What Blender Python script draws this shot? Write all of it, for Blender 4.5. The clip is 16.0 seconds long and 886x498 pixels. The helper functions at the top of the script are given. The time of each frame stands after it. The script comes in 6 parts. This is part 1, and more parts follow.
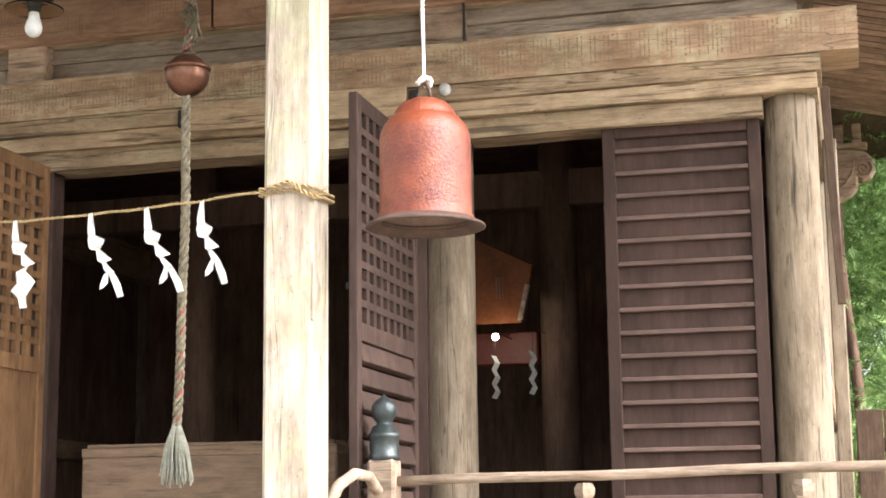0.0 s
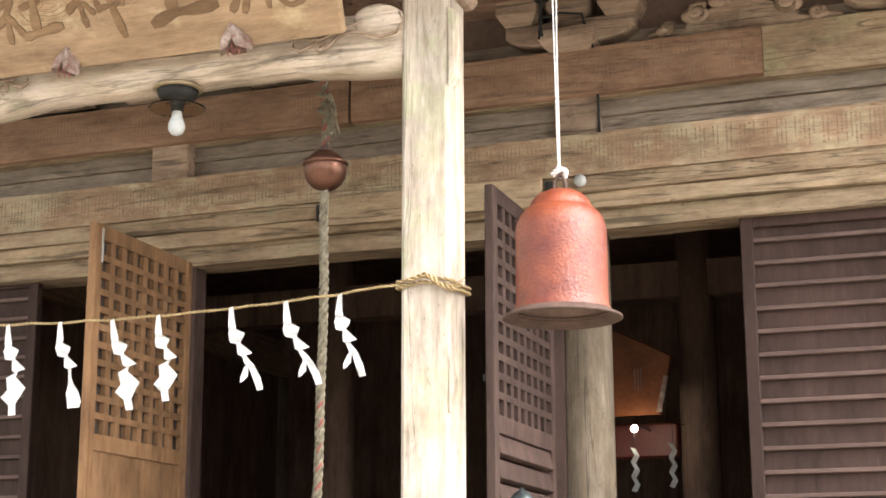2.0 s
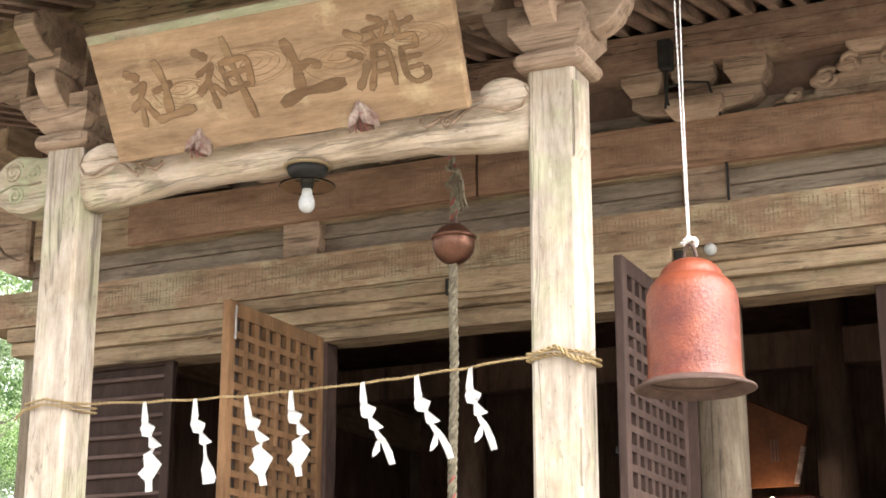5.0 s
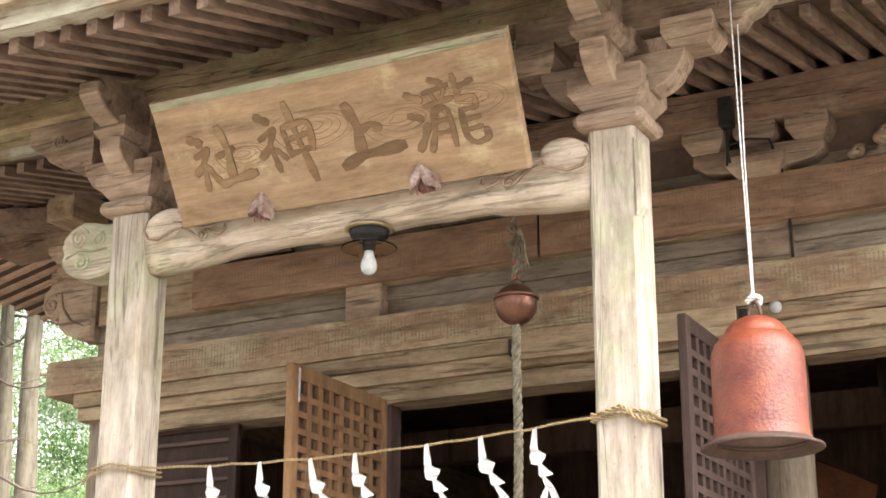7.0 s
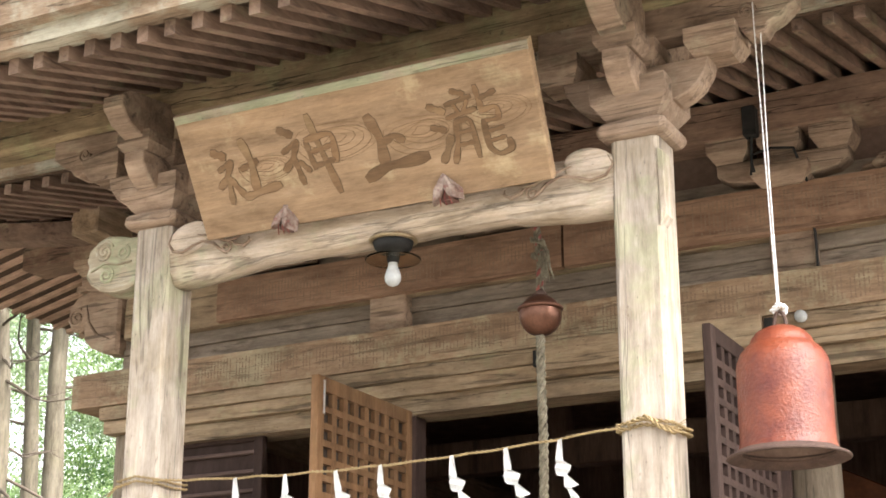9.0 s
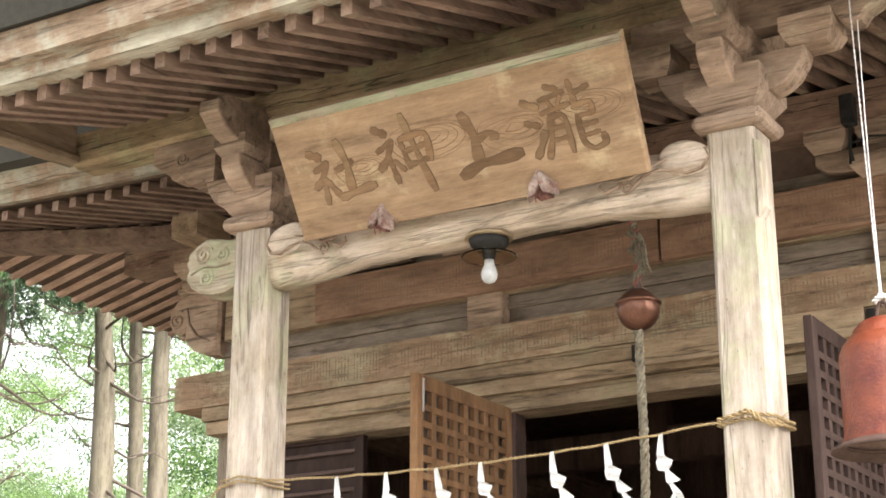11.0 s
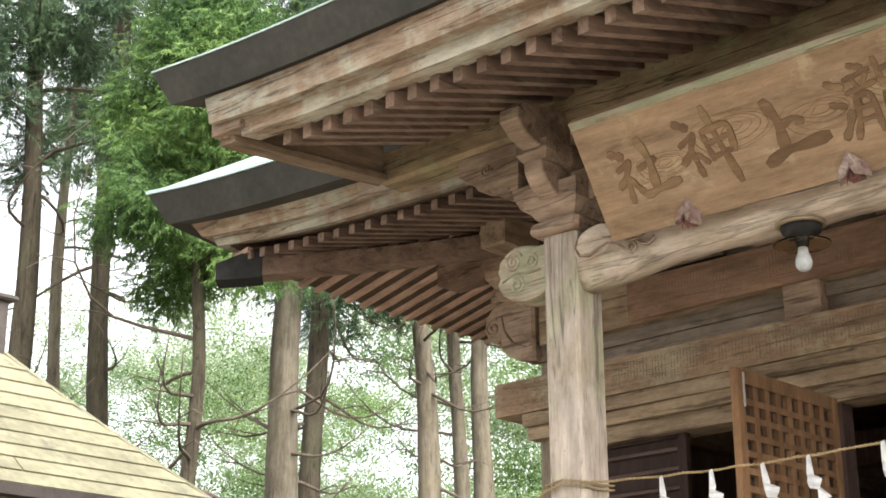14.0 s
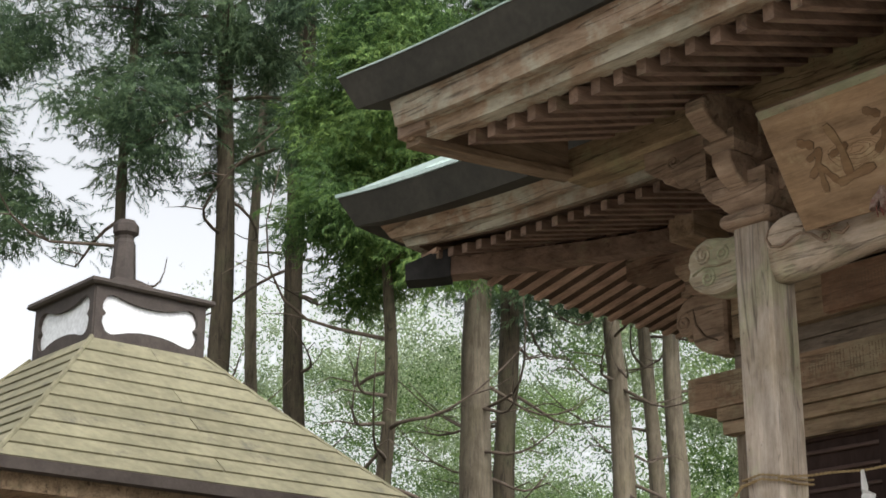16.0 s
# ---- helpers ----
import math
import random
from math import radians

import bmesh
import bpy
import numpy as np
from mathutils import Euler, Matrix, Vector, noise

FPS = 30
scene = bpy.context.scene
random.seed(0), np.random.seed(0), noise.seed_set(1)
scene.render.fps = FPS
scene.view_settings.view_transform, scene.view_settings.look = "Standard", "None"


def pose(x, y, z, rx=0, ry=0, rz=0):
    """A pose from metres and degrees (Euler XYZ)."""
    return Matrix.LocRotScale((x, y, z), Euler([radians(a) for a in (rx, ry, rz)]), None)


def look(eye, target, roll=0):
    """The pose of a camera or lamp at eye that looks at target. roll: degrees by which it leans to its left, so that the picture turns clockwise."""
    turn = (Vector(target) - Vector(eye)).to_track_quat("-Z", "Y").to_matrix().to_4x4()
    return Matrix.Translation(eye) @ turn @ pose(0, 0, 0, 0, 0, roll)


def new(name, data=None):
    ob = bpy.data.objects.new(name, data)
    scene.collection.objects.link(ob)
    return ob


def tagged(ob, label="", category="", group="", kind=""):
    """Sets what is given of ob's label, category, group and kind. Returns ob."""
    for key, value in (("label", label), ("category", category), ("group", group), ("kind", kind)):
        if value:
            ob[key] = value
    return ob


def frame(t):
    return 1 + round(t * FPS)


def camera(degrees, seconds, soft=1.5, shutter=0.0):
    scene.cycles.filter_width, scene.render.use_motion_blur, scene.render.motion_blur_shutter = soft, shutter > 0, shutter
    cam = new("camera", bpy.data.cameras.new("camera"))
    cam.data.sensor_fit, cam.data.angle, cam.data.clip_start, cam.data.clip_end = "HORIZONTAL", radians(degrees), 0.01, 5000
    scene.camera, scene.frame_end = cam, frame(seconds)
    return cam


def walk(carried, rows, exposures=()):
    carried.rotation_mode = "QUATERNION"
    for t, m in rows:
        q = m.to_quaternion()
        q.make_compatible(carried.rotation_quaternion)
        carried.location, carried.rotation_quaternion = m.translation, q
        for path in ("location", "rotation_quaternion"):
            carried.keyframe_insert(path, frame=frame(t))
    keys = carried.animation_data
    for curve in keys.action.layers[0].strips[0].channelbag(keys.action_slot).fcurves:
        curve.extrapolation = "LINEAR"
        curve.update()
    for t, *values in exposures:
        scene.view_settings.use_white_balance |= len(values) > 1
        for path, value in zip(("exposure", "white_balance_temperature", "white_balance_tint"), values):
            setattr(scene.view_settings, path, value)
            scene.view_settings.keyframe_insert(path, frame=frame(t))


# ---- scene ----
# The camera stands on the ground in front of the hall and turns where it is.
E = 1.65  # eye height
cam = camera(30.92, 16.0, soft=1.7)
ROWS = [
    (0.0, -14.534, 9.842, -0.636),
    (0.5, -15.943, 11.114, -0.479),
    (1.0, -17.366, 12.053, -0.348),
    (1.5, -18.646, 12.698, -0.245),
    (2.0, -19.485, 13.150, -0.149),
    (2.5, -20.191, 13.591, -0.094),
    (3.0, -20.887, 14.015, -0.103),
    (3.5, -21.697, 14.450, -0.114),
    (4.0, -22.560, 14.841, -0.179),
    (4.5, -23.468, 15.249, -0.034),
    (5.0, -24.244, 15.752, 0.052),
    (5.2, -24.514, 15.952, 0.040),
    (7.3, -26.678, 18.117, 0.110),
    (7.5, -26.698, 18.197, 0.155),
    (8.0, -26.795, 18.315, 0.074),
    (8.2, -26.876, 18.335, 0.040),
    (10.3, -29.411, 18.258, -0.090),
    (10.5, -29.842, 18.258, -0.087),
    (11.0, -31.075, 18.227, -0.042),
    (11.5, -32.425, 18.224, -0.191),
    (12.0, -34.153, 18.220, -0.215),
    (12.5, -36.095, 18.230, -0.299),
    (13.0, -38.037, 18.259, -0.197),
    (13.5, -40.201, 18.288, -0.373),
    (14.0, -42.647, 18.325, -0.393),
    (14.5, -45.019, 18.343, -0.212),
    (15.0, -47.195, 18.360, -0.004),
    (15.5, -48.627, 18.304, 0.217),
    (16.0, -49.709, 18.238, 0.223),
]


def turned(yaw, pitch, roll):
    return pose(0, 0, E, 90 + pitch, 0, -yaw) @ pose(0, 0, 0, 0, 0, roll)


EXPO = [(0.0, 1.2), (3.0, 1.2), (5.0, 1.17), (8.0, 1.04), (11.0, 1.04), (12.5, 0.86), (13.5, 0.68), (14.5, 0.22), (15.5, -0.43), (16.0, -0.66)]
walk(cam, [(t, turned(a, b, c)) for t, a, b, c in ROWS], EXPO)

# ---- light: bright overcast day, a wide soft sun from the front right ----
world = bpy.data.worlds.new("sky")
scene.world = world
world.use_nodes = True
wn, wl = world.node_tree.nodes, world.node_tree.links
sky = wn.new("ShaderNodeTexSky")
sky.sky_type = "NISHITA"
sky.sun_disc = False
sky.sun_elevation, sky.sun_rotation = radians(43), radians(104)
sky.dust_density, sky.air_density = 4.0, 1.0
hsv = wn.new("ShaderNodeHueSaturation")
hsv.inputs["Saturation"].default_value = 0.15
wl.new(sky.outputs[0], hsv.inputs["Color"])
wl.new(hsv.outputs[0], wn["Background"].inputs[0])
wn["Background"].inputs[1].default_value = 0.42
sun_data = bpy.data.lights.new("sun", "SUN")
sun_data.energy, sun_data.angle, sun_data.color = 1.25, radians(35), (1.0, 0.96, 0.89)
sun = new("sun", sun_data)
sun.matrix_world = look((0, 0, 0), (-0.86, 0.215, -0.83))

# ---- materials ----
def nodes_of(name):
    m = bpy.data.materials.new(name)
    m.use_nodes = True
    nt = m.node_tree
    return m, nt, nt.nodes, nt.links, nt.nodes["Principled BSDF"]


def ramp(n, stops):
    r = n.new("ShaderNodeValToRGB")
    while len(r.color_ramp.elements) < len(stops):
        r.color_ramp.elements.new(0.5)
    for e, (p, c) in zip(r.color_ramp.elements, stops):
        e.position, e.color = p, (*c, 1)
    return r


def coords(n, l, scale, shift=37.0):
    """Object coordinates, moved by a random amount for each object, then scaled."""
    tc, info = n.new("ShaderNodeTexCoord"), n.new("ShaderNodeObjectInfo")
    mul, add, mp = n.new("ShaderNodeMath"), n.new("ShaderNodeVectorMath"), n.new("ShaderNodeMapping")
    mul.operation, mul.inputs[1].default_value = "MULTIPLY", shift
    l.new(info.outputs["Random"], mul.inputs[0])
    l.new(tc.outputs["Object"], add.inputs[0])
    l.new(mul.outputs[0], add.inputs[1])
    l.new(add.outputs[0], mp.inputs["Vector"])
    mp.inputs["Scale"].default_value = scale
    return mp.outputs[0], info


def tex(n, l, vec, scale, detail=5, rough=0.6, dist=0.0):
    t = n.new("ShaderNodeTexNoise")
    t.inputs["Scale"].default_value, t.inputs["Detail"].default_value = scale, detail
    t.inputs["Roughness"].default_value, t.inputs["Distortion"].default_value = rough, dist
    l.new(vec, t.inputs["Vector"])
    return t.outputs["Fac"]


def blend(n, l, kind, fac, a, b):
    m = n.new("ShaderNodeMix")
    m.data_type, m.blend_type = "RGBA", kind
    for sock, val in ((m.inputs[0], fac), (m.inputs[6], a), (m.inputs[7], b)):
        if isinstance(val, (int, float)):
            sock.default_value = val
        elif isinstance(val, tuple):
            sock.default_value = (*val, 1)
        else:
            l.new(val, sock)
    return m.outputs[2]


def bump(n, l, bsdf, height, strength, dist=0.01):
    b = n.new("ShaderNodeBump")
    b.inputs["Strength"].default_value, b.inputs["Distance"].default_value = strength, dist
    l.new(height, b.inputs["Height"])
    l.new(b.outputs[0], bsdf.inputs["Normal"])


def wood(name, dark, mid, light, axis, stain=(0.09, 0.07, 0.05), stain_amt=0.6, lichen=None, rough=0.8, crack=0.7, rel=0.5, gain=1.0, spread=0.55):
    """Weathered timber with the grain along one axis."""
    m, nt, n, l, bsdf = nodes_of(name)
    dark, mid, light = ((c[0] * 0.80 * gain, c[1] * 0.765 * gain, c[2] * 0.80 * gain) for c in (dark, mid, light))
    ax = "XYZ".index(axis)
    fine = [34.0] * 3
    fine[ax] = 2.4
    wide = [7.0] * 3
    wide[ax] = 0.8
    v1, info = coords(n, l, fine)
    v2, _ = coords(n, l, wide)
    v3, _ = coords(n, l, (1.0, 1.0, 1.0))
    g = tex(n, l, v1, 1.0, 6, 0.65, 0.4)
    w = tex(n, l, v2, 1.0, 4, 0.6, 0.6)
    s = tex(n, l, v3, 2.2, 5, 0.65)
    blot = [7.5] * 3
    blot[ax] = 3.0
    vb, _ = coords(n, l, blot, 43.0)
    b = tex(n, l, vb, 1.0, 9, 0.74, 0.5)
    half = n.new("ShaderNodeMath")
    half.operation, half.inputs[1].default_value = "MULTIPLY", 0.24
    l.new(w, half.inputs[0])
    more = n.new("ShaderNodeMath")
    more.operation, more.inputs[1].default_value = "MULTIPLY_ADD", 0.5
    l.new(b, more.inputs[0])
    l.new(half.outputs[0], more.inputs[2])
    mixg = n.new("ShaderNodeMath")
    mixg.operation, mixg.inputs[1].default_value = "MULTIPLY_ADD", 0.31
    l.new(g, mixg.inputs[0])
    l.new(more.outputs[0], mixg.inputs[2])
    base = ramp(n, [(0.38, dark), (0.52, mid), (0.68, light)])
    l.new(mixg.outputs[0], base.inputs[0])
    col = base.outputs[0]
    # stains of their own shape
    sm = ramp(n, [(0.5, (0, 0, 0)), (0.72, (stain_amt,) * 3)])
    l.new(s, sm.inputs[0])
    col = blend(n, l, "MIX", sm.outputs[0], col, stain)
    if lichen:
        v4, _ = coords(n, l, (1.0, 1.0, 1.0), 91.0)
        q = tex(n, l, v4, 3.2, 6, 0.7)
        lm = ramp(n, [(spread, (0, 0, 0)), (spread + 0.11, (0.65,) * 3)])
        l.new(q, lm.inputs[0])
        col = blend(n, l, "MIX", lm.outputs[0], col, lichen)
    # drying cracks along the grain
    cr = [16.0] * 3
    cr[ax] = 1.1
    v5, _ = coords(n, l, cr, 53.0)
    c = tex(n, l, v5, 1.0, 3, 0.5, 0.2)
    cm = ramp(n, [(0.30, (1.0 - crack,) * 3), (0.36, (1, 1, 1))])
    l.new(c, cm.inputs[0])
    col = blend(n, l, "MULTIPLY", 1.0, col, cm.outputs[0])
    # uneven bleaching, in patches drawn out along the grain
    pt = [9.0] * 3
    pt[ax] = 2.6
    v6, _ = coords(n, l, pt, 71.0)
    pm = ramp(n, [(0.32, (0.62, 0.60, 0.58)), (0.5, (0.95, 0.95, 0.95)), (0.68, (1.2, 1.2, 1.2))])
    l.new(tex(n, l, v6, 1.0, 7, 0.72, 0.3), pm.inputs[0])
    col = blend(n, l, "MULTIPLY", 1.0, col, pm.outputs[0])
    # dark pits and flaked spots
    pk = [26.0] * 3
    pk[ax] = 13.0
    vp, _ = coords(n, l, pk, 61.0)
    pits = ramp(n, [(0.27, (1.0 - 0.9 * crack,) * 3), (0.35, (1, 1, 1))])
    l.new(tex(n, l, vp, 1.0, 5, 0.7, 0.6), pits.inputs[0])
    col = blend(n, l, "MULTIPLY", 1.0, col, pits.outputs[0])
    # small knots and nail marks
    kn = [6.0] * 3
    kn[ax] = 3.0
    v7, _ = coords(n, l, kn, 29.0)
    vo = n.new("ShaderNodeTexVoronoi")
    l.new(v7, vo.inputs["Vector"])
    km = ramp(n, [(0.055, (1.0 - crack,) * 3), (0.10, (1, 1, 1))])
    l.new(vo.outputs["Distance"], km.inputs[0])
    col = blend(n, l, "MULTIPLY", 0.8, col, km.outputs[0])
    # fine fibre
    fb = [110.0] * 3
    fb[ax] = 9.0
    v8, _ = coords(n, l, fb, 17.0)
    fibre = tex(n, l, v8, 1.0, 3, 0.7)
    fm = ramp(n, [(0.34, (0.66,) * 3), (0.5, (1.0,) * 3), (0.66, (1.22,) * 3)])
    l.new(fibre, fm.inputs[0])
    col = blend(n, l, "MULTIPLY", 0.2 + 0.35 * min(1.0, crack), col, fm.outputs[0])
    # hairline checks along the grain, here and there
    hc = [8.0] * 3
    hc[ax] = 0.4
    v9, _ = coords(n, l, hc, 83.0)
    hn = tex(n, l, v9, 1.0, 4, 0.55, 0.5)
    sb = n.new("ShaderNodeMath")
    sb.operation, sb.inputs[1].default_value = "SUBTRACT", 0.5
    l.new(hn, sb.inputs[0])
    ab = n.new("ShaderNodeMath")
    ab.operation = "ABSOLUTE"
    l.new(sb.outputs[0], ab.inputs[0])
    hm2 = ramp(n, [(0.002, (1.0 - crack,) * 3), (0.009, (1, 1, 1))])
    l.new(ab.outputs[0], hm2.inputs[0])
    col = blend(n, l, "MULTIPLY", 0.9, col, hm2.outputs[0])
    # each piece a little lighter or darker
    vr = n.new("ShaderNodeMapRange")
    vr.inputs["To Min"].default_value, vr.inputs["To Max"].default_value = 0.82, 1.16
    l.new(info.outputs["Random"], vr.inputs["Value"])
    hs = n.new("ShaderNodeHueSaturation")
    l.new(vr.outputs[0], hs.inputs["Value"])
    l.new(col, hs.inputs["Color"])
    l.new(hs.outputs[0], bsdf.inputs["Base Color"])
    bsdf.inputs["Roughness"].default_value = rough
    bsdf.inputs["Specular IOR Level"].default_value = 0.25
    hm = n.new("ShaderNodeMath")
    hm.operation = "MULTIPLY"
    fg = n.new("ShaderNodeMath")
    fg.operation, fg.inputs[1].default_value = "MULTIPLY_ADD", 0.45
    l.new(fibre, fg.inputs[0])
    l.new(mixg.outputs[0], fg.inputs[2])
    l.new(fg.outputs[0], hm.inputs[0])
    hk = n.new("ShaderNodeMath")
    hk.operation = "MULTIPLY"
    l.new(cm.outputs[0], hk.inputs[0])
    l.new(hm2.outputs[0], hk.inputs[1])
    l.new(hk.outputs[0], hm.inputs[1])
    bump(n, l, bsdf, hm.outputs[0], rel, 0.014)
    return m


def plain(name, a, b, scale=6.0, rough=0.6, metal=0.0, rel=0.15, spots=None, spec=0.4, shift=37.0):
    """A surface that varies between two colours at two scales, with spots where given."""
    m, nt, n, l, bsdf = nodes_of(name)
    v, info = coords(n, l, (1.0, 1.0, 1.0), shift)
    t1, t2 = tex(n, l, v, scale, 6, 0.65), tex(n, l, v, scale * 9, 4, 0.6)
    r = ramp(n, [(0.35, a), (0.65, b)])
    l.new(t1, r.inputs[0])
    col = r.outputs[0]
    if spots:
        t3 = tex(n, l, v, scale * 2.3, 8, 0.75)
        sm = ramp(n, [(0.56, (0, 0, 0)), (0.66, (0.8,) * 3)])
        l.new(t3, sm.inputs[0])
        col = blend(n, l, "MIX", sm.outputs[0], col, spots)
    f = ramp(n, [(0.3, (0.8,) * 3), (0.7, (1.1,) * 3)])
    l.new(t2, f.inputs[0])
    col = blend(n, l, "MULTIPLY", 1.0, col, f.outputs[0])
    l.new(col, bsdf.inputs["Base Color"])
    bsdf.inputs["Roughness"].default_value, bsdf.inputs["Metallic"].default_value = rough, metal
    bsdf.inputs["Specular IOR Level"].default_value = spec
    bump(n, l, bsdf, t2, rel, 0.01)
    return m


def leafy(name, a, b, c):
    """Foliage: colour varies from clump to clump and leaf to leaf; some light comes through."""
    m, nt, n, l, bsdf = nodes_of(name)
    geo = n.new("ShaderNodeNewGeometry")
    v, info = coords(n, l, (1.0, 1.0, 1.0))
    t = tex(n, l, v, 0.55, 4, 0.6)
    ad = n.new("ShaderNodeMath")
    ad.operation = "MULTIPLY_ADD"
    l.new(geo.outputs["Random Per Island"], ad.inputs[0])
    ad.inputs[1].default_value = 0.35
    sb = n.new("ShaderNodeMath")
    sb.operation, sb.inputs[1].default_value = "SUBTRACT", 0.17
    l.new(t, sb.inputs[0])
    l.new(sb.outputs[0], ad.inputs[2])
    r = ramp(n, [(0.28, a), (0.5, b), (0.74, c)])
    l.new(ad.outputs[0], r.inputs[0])
    l.new(r.outputs[0], bsdf.inputs["Base Color"])
    bsdf.inputs["Roughness"].default_value = 0.6
    bsdf.inputs["Specular IOR Level"].default_value = 0.3
    tr = n.new("ShaderNodeBsdfTranslucent")
    l.new(r.outputs[0], tr.inputs["Color"])
    mx = n.new("ShaderNodeMixShader")
    mx.inputs[0].default_value = 0.32
    l.new(bsdf.outputs[0], mx.inputs[1])
    l.new(tr.outputs[0], mx.inputs[2])
    l.new(mx.outputs[0], n["Material Output"].inputs[0])
    return m


POST = wood("pale_post_wood", (0.34, 0.28, 0.20), (0.54, 0.47, 0.365), (0.66, 0.60, 0.49), "Z", (0.27, 0.21, 0.13), 0.7, lichen=(0.37, 0.36, 0.23), crack=0.45, gain=0.95, spread=0.50)
CARVE = wood("pale_carved_wood", (0.36, 0.285, 0.19), (0.54, 0.455, 0.335), (0.66, 0.59, 0.48), "X", (0.25, 0.18, 0.1), 0.55, lichen=(0.44, 0.42, 0.28), crack=0.4, rel=0.9, gain=1.25)
NOSEWOOD = wood("lichen_grown_carving", (0.30, 0.25, 0.16), (0.46, 0.40, 0.27), (0.58, 0.53, 0.40), "X", (0.22, 0.17, 0.1), 0.5, lichen=(0.33, 0.36, 0.22), crack=0.45, rel=0.9, spread=0.43)
BLOCK = wood("bracket_wood", (0.17, 0.12, 0.08), (0.30, 0.22, 0.15), (0.40, 0.31, 0.22), "X", (0.14, 0.09, 0.06), 0.5, lichen=(0.40, 0.34, 0.24), crack=0.5, rel=0.7, gain=1.42)
BEAM = wood("weathered_beam_wood", (0.20, 0.14, 0.085), (0.34, 0.255, 0.155), (0.46, 0.37, 0.24), "X", (0.11, 0.075, 0.045), 0.55, lichen=(0.36, 0.33, 0.19), crack=0.6, rel=0.8, gain=1.30)
PURLIN = wood("mossy_beam_wood", (0.14, 0.10, 0.05), (0.27, 0.20, 0.11), (0.38, 0.30, 0.17), "X", (0.09, 0.065, 0.03), 0.6, lichen=(0.30, 0.28, 0.15), crack=0.75, rel=0.9, gain=1.25, spread=0.5)
BOARD = wood("brown_board_wood", (0.165, 0.097, 0.058), (0.27, 0.165, 0.10), (0.36, 0.24, 0.155), "X", (0.15, 0.08, 0.048), 0.5, crack=0.35, rel=0.45, gain=1.5)
HEADBOARD = wood("bleached_board_wood", (0.21, 0.135, 0.08), (0.345, 0.24, 0.145), (0.46, 0.345, 0.225), "X", (0.20, 0.115, 0.065), 0.5, lichen=(0.44, 0.38, 0.25), crack=0.5, rel=0.6, gain=1.2, spread=0.48)
FLAKED = wood("flaking_beam_wood", (0.14, 0.085, 0.055), (0.23, 0.15, 0.10), (0.32, 0.22, 0.15), "X", (0.10, 0.06, 0.04), 0.6, lichen=(0.34, 0.28, 0.19), crack=0.7, rel=1.0, gain=1.25)
GREY = wood("grey_panel_wood", (0.15, 0.122, 0.088), (0.23, 0.19, 0.14), (0.30, 0.255, 0.19), "X", (0.10, 0.075, 0.05), 0.5, crack=0.4, gain=1.6)
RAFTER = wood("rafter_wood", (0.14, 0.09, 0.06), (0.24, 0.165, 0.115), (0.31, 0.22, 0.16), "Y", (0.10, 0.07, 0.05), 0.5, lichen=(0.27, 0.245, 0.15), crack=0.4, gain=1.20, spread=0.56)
# rafter wood again, brightened to paint in the light bounced up from below
SIDERAFTER = wood("lit_side_rafter_wood", (0.14, 0.09, 0.06), (0.24, 0.165, 0.115), (0.31, 0.22, 0.16), "X", (0.20, 0.14, 0.10), 0.4, crack=0.2, gain=2.7)
FASCIA = wood("eave_fascia_wood", (0.22, 0.15, 0.09), (0.40, 0.305, 0.20), (0.54, 0.45, 0.33), "X", (0.22, 0.11, 0.06), 0.75, lichen=(0.45, 0.44, 0.35), crack=0.6, rel=0.9, spread=0.47)
SIDEFASCIA = wood("side_fascia_wood", (0.20, 0.14, 0.08), (0.34, 0.25, 0.155), (0.45, 0.36, 0.25), "Y", (0.22, 0.12, 0.06), 0.5, crack=0.4)
PLAQUE = wood("plaque_wood", (0.25, 0.165, 0.09), (0.355, 0.245, 0.14), (0.43, 0.31, 0.19), "X", (0.25, 0.16, 0.08), 0.5, lichen=(0.46, 0.36, 0.22), crack=0.16, rel=0.25, gain=1.08)
INK = wood("carved_letter_wood", (0.16, 0.097, 0.048), (0.225, 0.14, 0.07), (0.28, 0.185, 0.10), "X", (0.26, 0.18, 0.10), 0.6, crack=0.1, rel=0.2, gain=1.12)
# dark brown that paints the shaded rim of the carved letters
INKEDGE = plain("carved_edge_shade", (0.09, 0.052, 0.024), (0.13, 0.078, 0.038), 12)
SHUTTER = wood("dark_shutter_wood", (0.06, 0.034, 0.025), (0.09, 0.054, 0.041), (0.115, 0.072, 0.055), "Z", (0.065, 0.036, 0.028), 0.4, crack=0.05, rel=0.1, gain=0.62)
# shutter wood made paler, so the battens carry a painted highlight
BATTEN = wood("lit_batten_wood", (0.12, 0.08, 0.065), (0.17, 0.115, 0.092), (0.22, 0.155, 0.125), "X", (0.1, 0.06, 0.05), 0.3, crack=0.05, rel=0.1, gain=0.8)
DOORDARK = wood("dark_door_wood", (0.055, 0.033, 0.026), (0.09, 0.056, 0.043), (0.125, 0.082, 0.064), "Z", (0.075, 0.045, 0.036), 0.4, crack=0.15, rel=0.2, gain=0.75)
DOORLIGHT = wood("orange_door_wood", (0.21, 0.115, 0.052), (0.29, 0.165, 0.078), (0.35, 0.21, 0.11), "Z", (0.2, 0.12, 0.06), 0.4, crack=0.15, rel=0.2, gain=0.95)
COLUMN = wood("round_column_wood", (0.18, 0.14, 0.085), (0.31, 0.25, 0.17), (0.42, 0.36, 0.26), "Z", (0.13, 0.10, 0.065), 0.5, crack=0.6, gain=0.74)
# dark planks; over the rafters this darkness stands in for shade
INSIDE = wood("dark_plank_wood", (0.07, 0.045, 0.03), (0.12, 0.08, 0.052), (0.16, 0.11, 0.075), "Z", (0.05, 0.035, 0.02), 0.4, crack=0.3)
